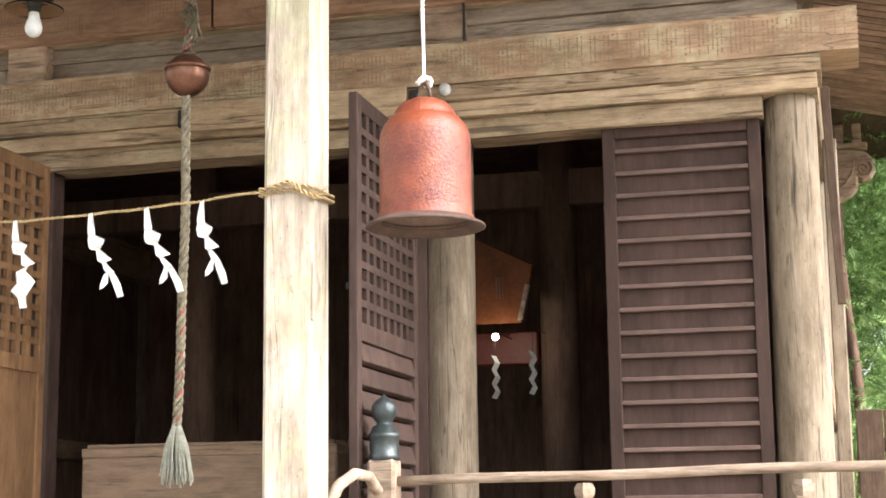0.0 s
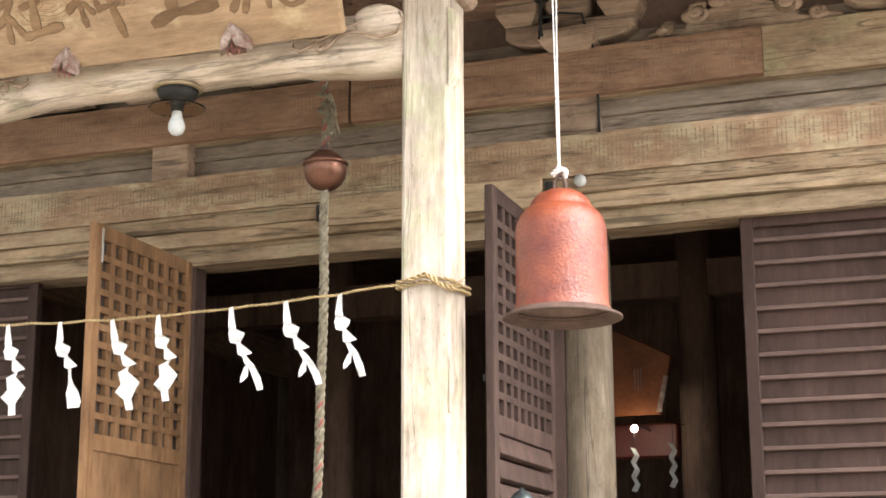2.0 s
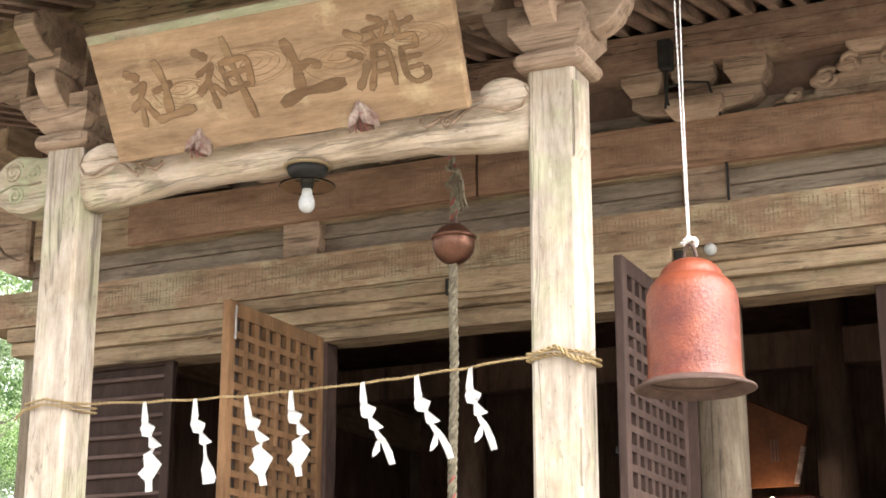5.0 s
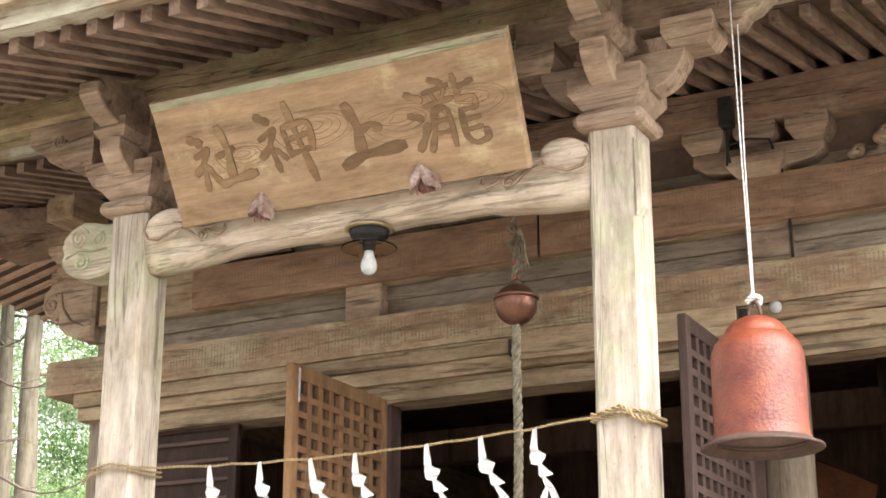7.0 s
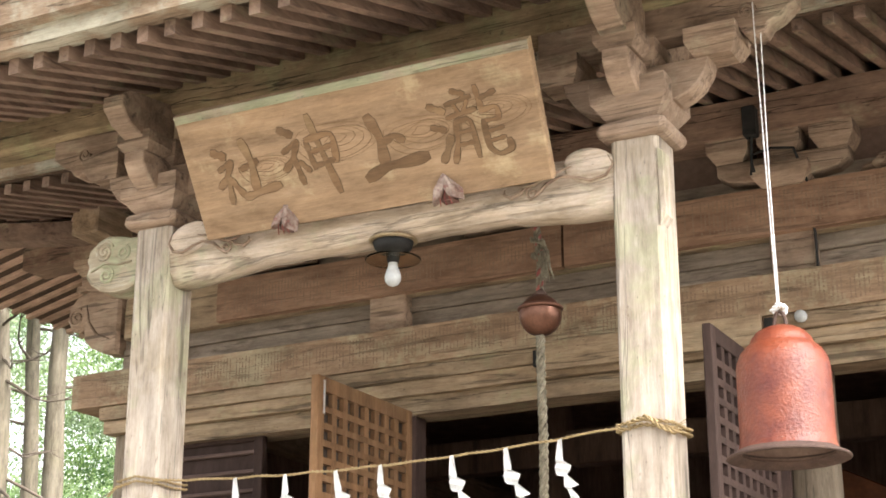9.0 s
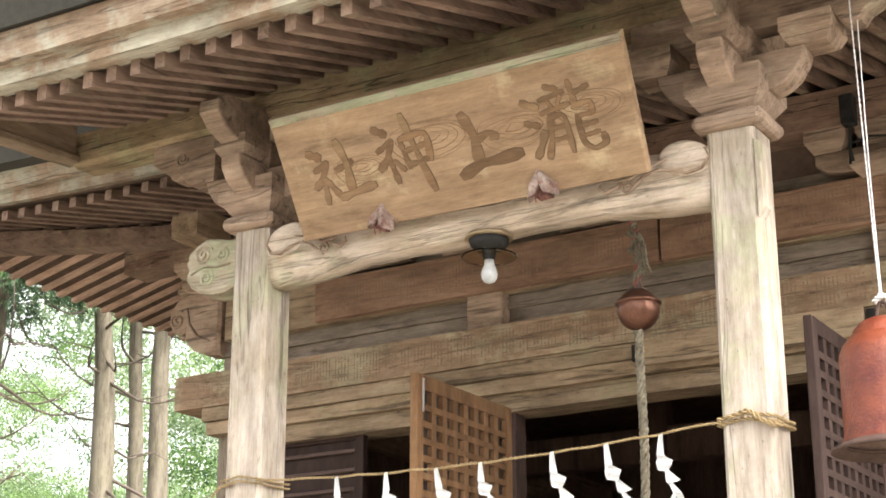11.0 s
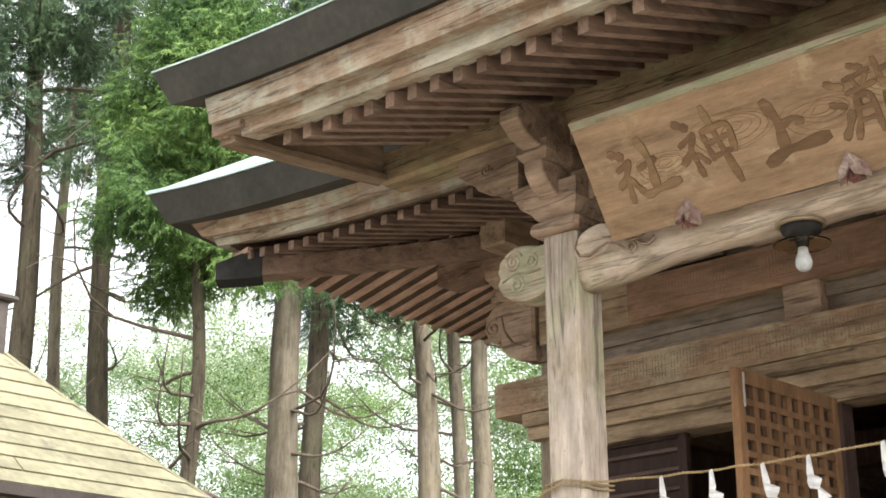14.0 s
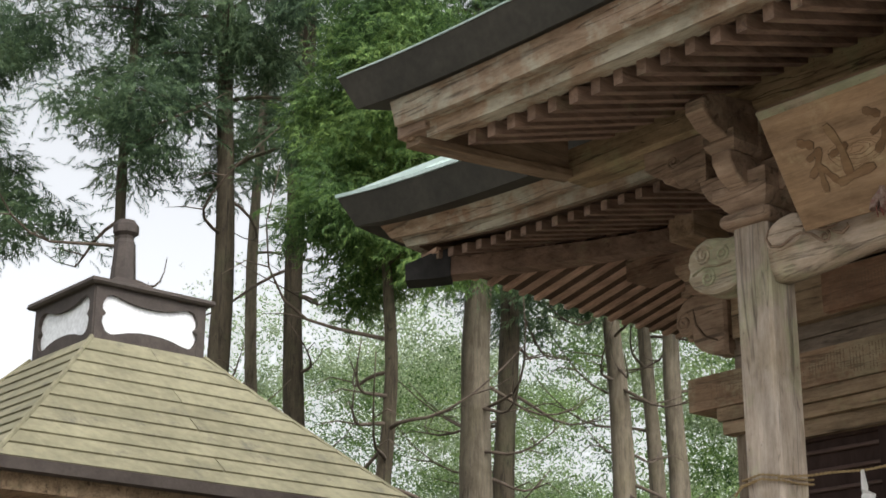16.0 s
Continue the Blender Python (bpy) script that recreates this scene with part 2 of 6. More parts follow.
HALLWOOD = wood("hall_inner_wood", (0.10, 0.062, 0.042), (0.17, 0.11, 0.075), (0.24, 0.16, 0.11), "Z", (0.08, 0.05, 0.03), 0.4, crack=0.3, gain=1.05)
BOXWOOD = wood("offering_box_wood", (0.17, 0.115, 0.07), (0.25, 0.175, 0.11), (0.31, 0.225, 0.145), "X", (0.14, 0.1, 0.07), 0.4, crack=0.3, gain=0.60)
RAILWOOD = wood("rail_wood", (0.22, 0.16, 0.10), (0.36, 0.28, 0.20), (0.48, 0.40, 0.30), "X", (0.2, 0.12, 0.08), 0.4, crack=0.4)
ROOF = plain("dark_roof_metal", (0.032, 0.030, 0.024), (0.055, 0.050, 0.040), 3, 0.6, 0.0, 0.1, spec=0.3)
ROOFTOP = plain("green_copper_sheet", (0.40, 0.52, 0.48), (0.55, 0.66, 0.62), 4, 0.4, 0.2, 0.1)
REDPAINT = plain("red_rusted_paint", (0.105, 0.016, 0.007), (0.20, 0.045, 0.017), 9, 0.42, 0.0, 0.5, spots=(0.19, 0.065, 0.045), spec=0.5)
BELLINSIDE = plain("brown_bell_inside", (0.16, 0.10, 0.075), (0.24, 0.16, 0.12), 8, 0.8)
RUST = plain("rusty_iron", (0.055, 0.032, 0.025), (0.11, 0.066, 0.05), 12, 0.75, 0.3, 0.4, spots=(0.07, 0.04, 0.03))
COPPER = plain("dull_copper", (0.11, 0.05, 0.032), (0.17, 0.08, 0.052), 9, 0.38, 0.75, 0.1, spots=(0.12, 0.06, 0.04))
STRAW = plain("straw_cord", (0.26, 0.18, 0.085), (0.37, 0.265, 0.135), 30, 0.85, 0.0, 0.5)
HEMP = plain("old_hemp", (0.10, 0.082, 0.055), (0.26, 0.225, 0.16), 40, 0.9, 0.0, 0.6)
FRAY = plain("frayed_hemp", (0.17, 0.165, 0.13), (0.27, 0.265, 0.22), 30, 0.9, 0.0, 0.4)
REDTHREAD = plain("faded_red_thread", (0.20, 0.05, 0.042), (0.29, 0.09, 0.07), 30, 0.9)
PAPER = plain("white_paper", (0.80, 0.79, 0.77), (0.87, 0.86, 0.84), 4, 0.7, 0.0, 0.05)
CORD = plain("white_cord", (0.66, 0.64, 0.62), (0.78, 0.76, 0.74), 20, 0.7, 0.0, 0.3)
BULBGLASS = plain("opal_glass", (0.40, 0.40, 0.39), (0.46, 0.46, 0.45), 3, 0.12, 0.0, 0.0, spec=0.5)
CERAMIC = plain("brown_lamp_base", (0.05, 0.035, 0.026), (0.085, 0.06, 0.042), 8, 0.35)
RIMMETAL = plain("tarnished_rim", (0.26, 0.19, 0.11), (0.36, 0.28, 0.18), 9, 0.45, 0.4)
BLACKMETAL = plain("black_patina_metal", (0.035, 0.045, 0.047), (0.075, 0.085, 0.085), 9, 0.4, 0.6, 0.2)
BLACKIRON = plain("black_iron", (0.016, 0.015, 0.014), (0.03, 0.028, 0.026), 12, 0.75, 0.0, spec=0.2)
STEEL = plain("bright_steel", (0.55, 0.55, 0.54), (0.66, 0.66, 0.65), 12, 0.35, 0.8)
SHINGLE = plain("mossy_roof_plate", (0.17, 0.158, 0.10), (0.275, 0.255, 0.165), 1.3, 0.8, 0.0, 0.25, spots=(0.12, 0.11, 0.085), shift=3.0)
PAVDARK = plain("dark_pavilion_wood", (0.045, 0.035, 0.03), (0.075, 0.06, 0.052), 5, 0.7, 0.0, 0.2)
REDLACQUER = plain("red_painted_post", (0.34, 0.03, 0.022), (0.42, 0.05, 0.035), 6, 0.45)
WHITEBOARD = plain("white_painted_board", (0.74, 0.76, 0.78), (0.83, 0.85, 0.87), 3, 0.5)
ORANGE = plain("orange_lacquer_board", (0.085, 0.026, 0.009), (0.14, 0.046, 0.016), 4, 0.45, 0.0, 0.1, spec=0.12)
REDBEAM = plain("red_inner_beam", (0.11, 0.017, 0.009), (0.15, 0.027, 0.014), 5, 0.5)
BARK = wood("cedar_bark", (0.048, 0.040, 0.026), (0.105, 0.088, 0.056), (0.165, 0.142, 0.095), "Z", (0.09, 0.095, 0.05), 0.6, crack=0.7, rel=1.0)
BARKPALE = wood("pale_bark", (0.135, 0.115, 0.078), (0.235, 0.205, 0.142), (0.31, 0.278, 0.20), "Z", (0.15, 0.13, 0.075), 0.5, crack=0.4, rel=0.8)
REDBARK = wood("reddish_bark", (0.13, 0.075, 0.05), (0.22, 0.135, 0.095), (0.30, 0.20, 0.145), "Z", (0.12, 0.09, 0.06), 0.5, crack=0.5, rel=0.8)
TWIG = plain("bare_twig", (0.09, 0.07, 0.05), (0.17, 0.13, 0.10), 8, 0.85)
CEDAR = leafy("cedar_leaves", (0.036, 0.068, 0.040), (0.082, 0.138, 0.070), (0.165, 0.235, 0.11))
FRESH = leafy("fresh_cedar_leaves", (0.036, 0.080, 0.026), (0.10, 0.185, 0.050), (0.24, 0.35, 0.095))
LUSH = leafy("lush_shrub_leaves", (0.13, 0.21, 0.07), (0.24, 0.37, 0.13), (0.40, 0.54, 0.22))
# far leaves lightened and greyed: distance haze is painted into these colours
BROAD = leafy("haze_paled_leaves", (0.19, 0.27, 0.14), (0.33, 0.42, 0.24), (0.50, 0.58, 0.37))
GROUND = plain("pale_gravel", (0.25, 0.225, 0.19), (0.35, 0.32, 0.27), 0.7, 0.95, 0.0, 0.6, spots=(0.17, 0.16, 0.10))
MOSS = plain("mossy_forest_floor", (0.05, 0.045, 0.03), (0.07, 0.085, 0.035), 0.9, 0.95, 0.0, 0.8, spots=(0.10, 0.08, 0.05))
PLASTER = plain("brown_plaster", (0.12, 0.075, 0.055), (0.16, 0.105, 0.08), 3, 0.85, 0.0, 0.1)
STONE = plain("grey_stone", (0.22, 0.21, 0.19), (0.32, 0.31, 0.28), 3, 0.85, 0.0, 0.4)

# ---- building helpers ----
def thing(name, at, label, category, group="", kind=""):
    ob = new(name)
    ob.location = at
    ob.empty_display_size = 0.1
    return tagged(ob, label, category, group, kind)


def origin_of(ob):
    return Vector(ob.location)


def part(name, bm, material, parent, label="", smooth=False, at=None):
    """One mesh under a thing or a part. The mesh is given in world coordinates, or round the point at."""
    me = bpy.data.meshes.new(name)
    bm.to_mesh(me)
    bm.free()
    me.materials.append(material)
    if smooth:
        me.shade_smooth()
    return place(name, me, parent, label, at)


def place(name, me, parent, label="", at=None):
    ob = new(name, me)
    if parent is not None:
        ob.parent = parent
        ob.matrix_parent_inverse = Matrix.Translation(-origin_of(parent))
    if at is not None:
        ob.location = at
    return tagged(ob, label)


def solo(name, bm, material, label, category, kind="", group="", smooth=False):
    return tagged(part(name, bm, material, None, "", smooth), label, category, group, kind)


def box(x0, x1, y0, y1, z0, z1, bev=0.006, bm=None):
    bm = bm or bmesh.new()
    made = bmesh.ops.create_cube(bm, size=1.0, matrix=Matrix.LocRotScale(
        ((x0 + x1) / 2, (y0 + y1) / 2, (z0 + z1) / 2), None, (abs(x1 - x0), abs(y1 - y0), abs(z1 - z0))))
    if bev:
        edges = list({e for v in made["verts"] for e in v.link_edges})
        bmesh.ops.bevel(bm, geom=edges, offset=bev, segments=1, affect="EDGES", clamp_overlap=True)
    return bm


def turn_bm(bm, m, about=(0, 0, 0)):
    bmesh.ops.transform(bm, matrix=Matrix.Translation(about) @ m @ Matrix.Translation(-Vector(about)), verts=bm.verts)
    return bm


def prism(pts, axis, a, b, bev=0.0, bm=None):
    """A polygon pushed along an axis from a to b: pts are (x, z) for 'Y', (y, z) for 'X', (x, y) for 'Z'."""
    bm = bm or bmesh.new()

    def p(u, v, w):
        return {"Y": (u, w, v), "X": (w, u, v), "Z": (u, v, w)}[axis]
    va = [bm.verts.new(p(u, v, a)) for u, v in pts]
    vb = [bm.verts.new(p(u, v, b)) for u, v in pts]
    k = len(pts)
    faces = [bm.faces.new(va), bm.faces.new(vb[::-1])]
    for i in range(k):
        faces.append(bm.faces.new((va[i], vb[i], vb[(i + 1) % k], va[(i + 1) % k])))
    bmesh.ops.recalc_face_normals(bm, faces=faces)
    if bev:
        edges = [e for e in {e for f in faces[:2] for e in f.edges}]
        bmesh.ops.bevel(bm, geom=edges, offset=bev, segments=1, affect="EDGES", clamp_overlap=True)
    return bm


def lathe(profile, at=(0, 0, 0), seg=24, bm=None, capped=True):
    """A body turned round the upright axis: profile of (radius, height)."""
    bm = bm or bmesh.new()
    rings = []
    for r, z in profile:
        rings.append([bm.verts.new((at[0] + r * math.cos(2 * math.pi * i / seg), at[1] + r * math.sin(2 * math.pi * i / seg), at[2] + z)) for i in range(seg)])
    for a, b in zip(rings, rings[1:]):
        for i in range(seg):
            bm.faces.new((a[i], a[(i + 1) % seg], b[(i + 1) % seg], b[i]))
    if capped:
        bm.faces.new(rings[0][::-1])
        bm.faces.new(rings[-1])
    bmesh.ops.recalc_face_normals(bm, faces=bm.faces[:])
    return bm


def tube(pts, radii, seg=8, bm=None):
    """A round body along a line of points."""
    bm = bm or bmesh.new()
    pts = [Vector(p) for p in pts]
    if isinstance(radii, (int, float)):
        radii = [radii] * len(pts)
    radii = [float(r) for r in radii]
    rings, side = [], None
    for i, p in enumerate(pts):
        d = (pts[min(i + 1, len(pts) - 1)] - pts[max(i - 1, 0)]).normalized()
        if side is None:
            side = d.cross(Vector((0, 0, 1)))
            if side.length < 0.1:
                side = d.cross(Vector((1, 0, 0)))
        side = (side - d * side.dot(d)).normalized()
        up = d.cross(side)
        rings.append([bm.verts.new(p + radii[i] * (side * math.cos(2 * math.pi * k / seg) + up * math.sin(2 * math.pi * k / seg))) for k in range(seg)])
    for a, b in zip(rings, rings[1:]):
        for k in range(seg):
            bm.faces.new((a[k], a[(k + 1) % seg], b[(k + 1) % seg], b[k]))
    bm.faces.new(rings[0][::-1])
    bm.faces.new(rings[-1])
    return bm


def twisted(pts, radius, strands=3, pitch=0.06, seg=6, bm=None, steps=8):
    """A laid rope: strands wound round a line of points."""
    bm = bm or bmesh.new()
    pts = [Vector(p) for p in pts]
    dense, run = [], 0.0
    for a, b in zip(pts, pts[1:]):
        k = max(2, int((b - a).length / pitch * steps))
        for i in range(k):
            dense.append(a.lerp(b, i / k))
    dense.append(pts[-1])
    for s in range(strands):
        line, run = [], 0.0
        for i, p in enumerate(dense):
            if i:
                run += (p - dense[i - 1]).length
            d = (dense[min(i + 1, len(dense) - 1)] - dense[max(i - 1, 0)]).normalized()
            u = d.cross(Vector((0.3, 1, 0.2))).normalized()
            w = d.cross(u)
            a = 2 * math.pi * (run / pitch + s / strands)
            line.append(p + (u * math.cos(a) + w * math.sin(a)) * radius * 0.58)
        tube(line, radius * 0.5, seg, bm)
    return bm


def loft(sections, bm=None, close=True):
    """A skin over sections of as many points each, closed at both ends."""
    bm = bm or bmesh.new()
    rows = [[bm.verts.new(p) for p in s] for s in sections]
    k = len(rows[0])
    for a, b in zip(rows, rows[1:]):
        for i in range(k):
            bm.faces.new((a[i], a[(i + 1) % k], b[(i + 1) % k], b[i]))
    if close:
        bm.faces.new(rows[0][::-1])
        bm.faces.new(rows[-1])
    bmesh.ops.recalc_face_normals(bm, faces=bm.faces[:])
    return bm


def spiral(cx, y, cz, r, turns, thick, flip=1, start=0.0, bm=None):
    """A carved scroll line standing out of an upright face."""
    pts = []
    for i in range(int(14 * turns) + 1):
        a = start + flip * 2 * math.pi * i / 14
        q = r * (1 - i / (14 * turns + 1)) + 0.004
        pts.append((cx + q * math.cos(a), y, cz + q * math.sin(a)))
    return tube(pts, thick, 5, bm)

# ---- ground ----
XC = -3.19                      # middle of the hall and its porch
YP, YH, YR = 5.6, 7.6, 6.6      # post line, front of the hall, veranda rail
FLOOR = 1.36

bm = bmesh.new()
bmesh.ops.create_grid(bm, x_segments=200, y_segments=200, size=400)
for v in bm.verts:
    far = max(0.0, math.hypot(v.co.x + 3, v.co.y - 8) - 40)
    v.co.z = noise.noise(v.co * 0.03) * 0.5 * min(1, far / 40)
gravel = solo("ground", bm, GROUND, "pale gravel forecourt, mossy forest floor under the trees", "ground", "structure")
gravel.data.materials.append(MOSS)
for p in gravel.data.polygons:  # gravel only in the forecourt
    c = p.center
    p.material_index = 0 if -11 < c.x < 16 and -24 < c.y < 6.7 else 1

# ---- porch: posts, blocks, beams, rafters, roof ----
porch = thing("shrine_porch", (XC, YP, 0), "weathered pale wooden porch with square posts and carved brackets", "porch")
PX = (-4.345, -2.02)
ROUND = [(-1, -0.86), (-0.86, -1), (0.86, -1), (1, -0.86), (1, 0.86), (0.86, 1), (-0.86, 1), (-1, 0.86)]
for px in PX:
    bm = bmesh.new()
    h, c = 0.098, 0.016
    poly = [(-h + c, -h), (h - c, -h), (h, -h + c), (h, h - c), (h - c, h), (-h + c, h), (-h, h - c), (-h, -h + c)]
    secs = []
    for i in range(15):
        z = 0.25 + (4.04 - 0.25) * i / 14
        secs.append([(px + u * (1 + 0.012 * noise.noise((i * 1.7, u * 9, px))), YP + w * (1 + 0.012 * noise.noise((i * 1.3, w * 9, px + 5))), z) for u, w in poly])
    loft(secs, bm)
    post = part("post", bm, POST, porch, "pale square weathered post with worn corners")
    part("base_stone", box(px - 0.2, px + 0.2, YP - 0.2, YP + 0.2, 0, 0.26, 0.03), STONE, porch)
    if px > -3:  # a split of bare wood standing off the edge of this post
        part("split_edge", prism([(px + 0.094, 3.98), (px + 0.118, 3.96), (px + 0.122, 3.7), (px + 0.096, 3.66)], "Y", YP - 0.1, YP - 0.02, 0.003), POST, post)
        part("splinter", prism([(px + 0.096, 2.62), (px + 0.115, 2.52), (px + 0.1, 2.4), (px + 0.09, 2.4)], "Y", YP - 0.095, YP - 0.05, 0.003), POST, post)
    # rounded dish, then the great block with its splayed foot
    bm = bmesh.new()
    secs = []
    for r, z in ((0.105, 4.032), (0.125, 4.038), (0.139, 4.050), (0.145, 4.068), (0.142, 4.086), (0.130, 4.10), (0.108, 4.108)):
        secs.append([(px + u * r, YP + w * r, z) for u, w in ROUND])
    part("dish", loft(secs, bm), BLOCK, porch, "rounded cushion block")
    bm = bmesh.new()
    secs = []
    for r, z in ((0.095, 4.105), (0.115, 4.125), (0.15, 4.175), (0.155, 4.18), (0.155, 4.27)):
        secs.append([(px + u * r, YP + w * r, z) for u, w in ((-1, -1), (1, -1), (1, 1), (-1, 1))])
    part("bearing_block", loft(secs, bm), BLOCK, porch)
    # arm along the front: stepped and curved underneath, carved nose outwards
    s = -1 if px < XC else 1
    for side in (-1, 1):
        arm = [(0, 4.18), (0.17, 4.18), (0.22, 4.20), (0.26, 4.23), (0.30, 4.29), (0.31, 4.34), (0, 4.34)]
        part("bracket_arm", prism([(px + side * u, z) for u, z in arm], "Y", YP - 0.06, YP + 0.06, 0.006), BLOCK, porch)
        cx = px + side * 0.33
        secs = []
        for r, z in ((0.07, 4.335), (0.085, 4.35), (0.105, 4.39), (0.105, 4.45)):
            secs.append([(cx + u * r, YP + w * r, z) for u, w in ((-1, -1), (1, -1), (1, 1), (-1, 1))])
        part("small_block", loft(secs), BLOCK, porch)
    secs = []
    for r, z in ((0.07, 4.335), (0.085, 4.35), (0.105, 4.39), (0.105, 4.45)):
        secs.append([(px + u * r, YP + w * r, z) for u, w in ((-1, -1), (1, -1), (1, 1), (-1, 1))])
    part("small_block", loft(secs), BLOCK, porch)
    # arms that reach forward to the viewer, in two steps
    for z, out in ((4.20, 0.27), (4.40, 0.44)):
        poly = [(YP, z), (YP - out * 0.6, z), (YP - out * 0.85, z + 0.04), (YP - out, z + 0.10), (YP - out, z + 0.15), (YP, z + 0.15)]
        if z > 4.3:  # the upper arm is a deep beam up to the rafters
            poly[-1:] = [(YP - out + 0.05, z + 0.19), (YP + 0.5, z + 0.32), (YP + 0.5, z)]
        part("forward_arm", prism(poly, "X", px - 0.055, px + 0.055, 0.006), BLOCK, porch)
        y = YP - out + 0.08
        if z < 4.3:
            secs = []
            for r, zz in ((0.065, z + 0.15), (0.09, z + 0.19), (0.09, z + 0.24)):
                secs.append([(px + u * r, y + w * r, zz) for u, w in ((-1, -1), (1, -1), (1, 1), (-1, 1))])
            part("small_block", loft(secs), BLOCK, porch)
    # long arm under the purlin with a scrolled nose
    nose = [(-0.42, 4.60), (-0.42, 4.45), (0.42, 4.45), (0.46, 4.40), (0.50, 4.385), (0.53, 4.395), (0.555, 4.43), (0.60, 4.45), (0.66, 4.50), (0.66, 4.60)]
    under = part("purlin_arm", prism([(px + s * u, z) for u, z in nose], "Y", YP - 0.055, YP + 0.055, 0.006), BLOCK, porch)
    part("scroll", spiral(px + s * 0.47, YP - 0.057, 4.49, 0.035, 1.6, 0.006, s), BLOCK, under)

# rainbow beam between the posts, with carved ends and swirls
bm = bmesh.new()
secs = []
x0, x1 = PX[0] + 0.09, PX[1] - 0.09
for i in range(41):
    u = i / 40
    x = x0 + (x1 - x0) * u
    e = abs(2 * u - 1)
    lo = 3.805 - 0.055 * max(0.0, (e - 0.55) / 0.45) ** 0.6 + 0.012 * noise.noise((x * 4, 1, 2))
    hi = 4.03 - 0.02 * e ** 2
    if e > 0.86:
        hi -= 0.03 * math.sin((e - 0.86) / 0.14 * math.pi)
    d = 0.085 + 0.02 * (1 - e) + 0.008 * noise.noise((x * 5, 4, 2))
    sec = []
    for k in range(12):
        a = 2 * math.pi * k / 12
        cx, cz = math.cos(a), math.sin(a)
        m = max(abs(cx), abs(cz)) ** -0.72 * (1 + 0.03 * noise.noise((x * 6, k * 1.3, 5)))
        sec.append((x, YP + d * cx * m, (lo + hi) / 2 + (hi - lo) / 2 * cz * m))
    secs.append(sec)
koryo = part("rainbow_beam", loft(secs, bm), CARVE, porch, "pale curved beam with carved swirls", True)
for s, xe in ((1, x0), (-1, x1)):
    def sx(u, s=s, xe=xe):
        return xe + s * u
    # flat leaf carved at the end; its edge line sweeps round and runs out in curls
    bm = lathe([(0.01, -0.012), (0.08, -0.011), (0.115, -0.006), (0.125, 0.0), (0.115, 0.006), (0.08, 0.011), (0.01, 0.012)], (0, 0, 0), 28)
    turn_bm(bm, Matrix.Rotation(radians(90), 4, "X"))
    turn_bm(bm, Matrix.Diagonal((0.95, 1.0, 0.60, 1)))
    turn_bm(bm, Matrix.Rotation(radians(-16 * s), 4, "Y"))
    turn_bm(bm, Matrix.Translation((sx(0.10), YP - 0.083, 3.955)))
    for v in bm.verts:
        v.co.y += 0.006 * noise.noise(v.co * 14)
    part("leaf", bm, CARVE, koryo, "", True)
    sweepline = [(0.02, 3.985), (0.0, 3.945), (0.03, 3.90), (0.09, 3.885), (0.15, 3.905), (0.21, 3.915), (0.27, 3.895), (0.31, 3.86), (0.345, 3.835)]
    part("swirl", tube([(sx(u), YP - 0.094 - 0.032 * min(1, u / 0.2), z) for u, z in sweepline], [0.002, 0.005, 0.007, 0.007, 0.006, 0.006, 0.007, 0.008, 0.003], 6), BLOCK, koryo, "dark carved swirl line", True)
    for curl, wide in ((((0.17, 3.955), (0.22, 3.945), (0.27, 3.925), (0.33, 3.90), (0.38, 3.90), (0.42, 3.915)), 0.006), (((0.345, 3.91), (0.385, 3.875), (0.43, 3.86), (0.46, 3.88), (0.455, 3.90)), 0.007), (((0.42, 3.93), (0.46, 3.945), (0.51, 3.935), (0.54, 3.915)), 0.006)):
        m_ = len(curl) - 1
        part("swirl", tube([(sx(u), YP - 0.112 - 0.012 * (u > 0.25), z) for u, z in curl], [0.002 + wide * math.sin(math.pi * i / m_) for i in range(m_ + 1)], 6), BLOCK, koryo, "dark carved swirl line", True)
    part("swirl", spiral(sx(0.335), YP - 0.122, 3.868, 0.026, 1.3, 0.006, -s, 1.5), BLOCK, koryo, "dark carved swirl line", True)

# carved noses outside the posts, in the line of the rainbow beam
for s, px in ((-1, PX[0]), (1, PX[1])):
    prof = [(0.09, 3.80), (0.16, 3.775), (0.24, 3.77), (0.31, 3.785), (0.37, 3.82), (0.40, 3.87), (0.385, 3.905), (0.40, 3.94), (0.385, 3.985), (0.34, 4.025), (0.28, 4.045), (0.21, 4.035), (0.15, 4.02), (0.09, 4.02)]
    if s > 0:
        continue  # the other side has none
    nose = part("carved_nose", prism([(px + s * u, z) for u, z in prof], "Y", YP - 0.075, YP + 0.075, 0.014), NOSEWOOD, porch, "pale nose carved with lichen-grey cloud scrolls")
    for u, z, r, n_, th, fl, st in ((0.29, 3.965, 0.05, 2.0, 0.007, 1, 0.4), (0.27, 3.85, 0.042, 1.8, 0.007, -1, 2.0), (0.18, 3.95, 0.035, 1.5, 0.006, -1, 1.0)):
        part("scroll", spiral(px + s * u, YP - 0.078, z, r, n_, th, fl, st), NOSEWOOD, nose, "", True)
    part("scroll", tube([(px + s * 0.13, YP - 0.078, 3.90), (px + s * 0.2, YP - 0.08, 3.895), (px + s * 0.28, YP - 0.08, 3.91), (px + s * 0.36, YP - 0.078, 3.88)], 0.006, 5), NOSEWOOD, nose, "", True)

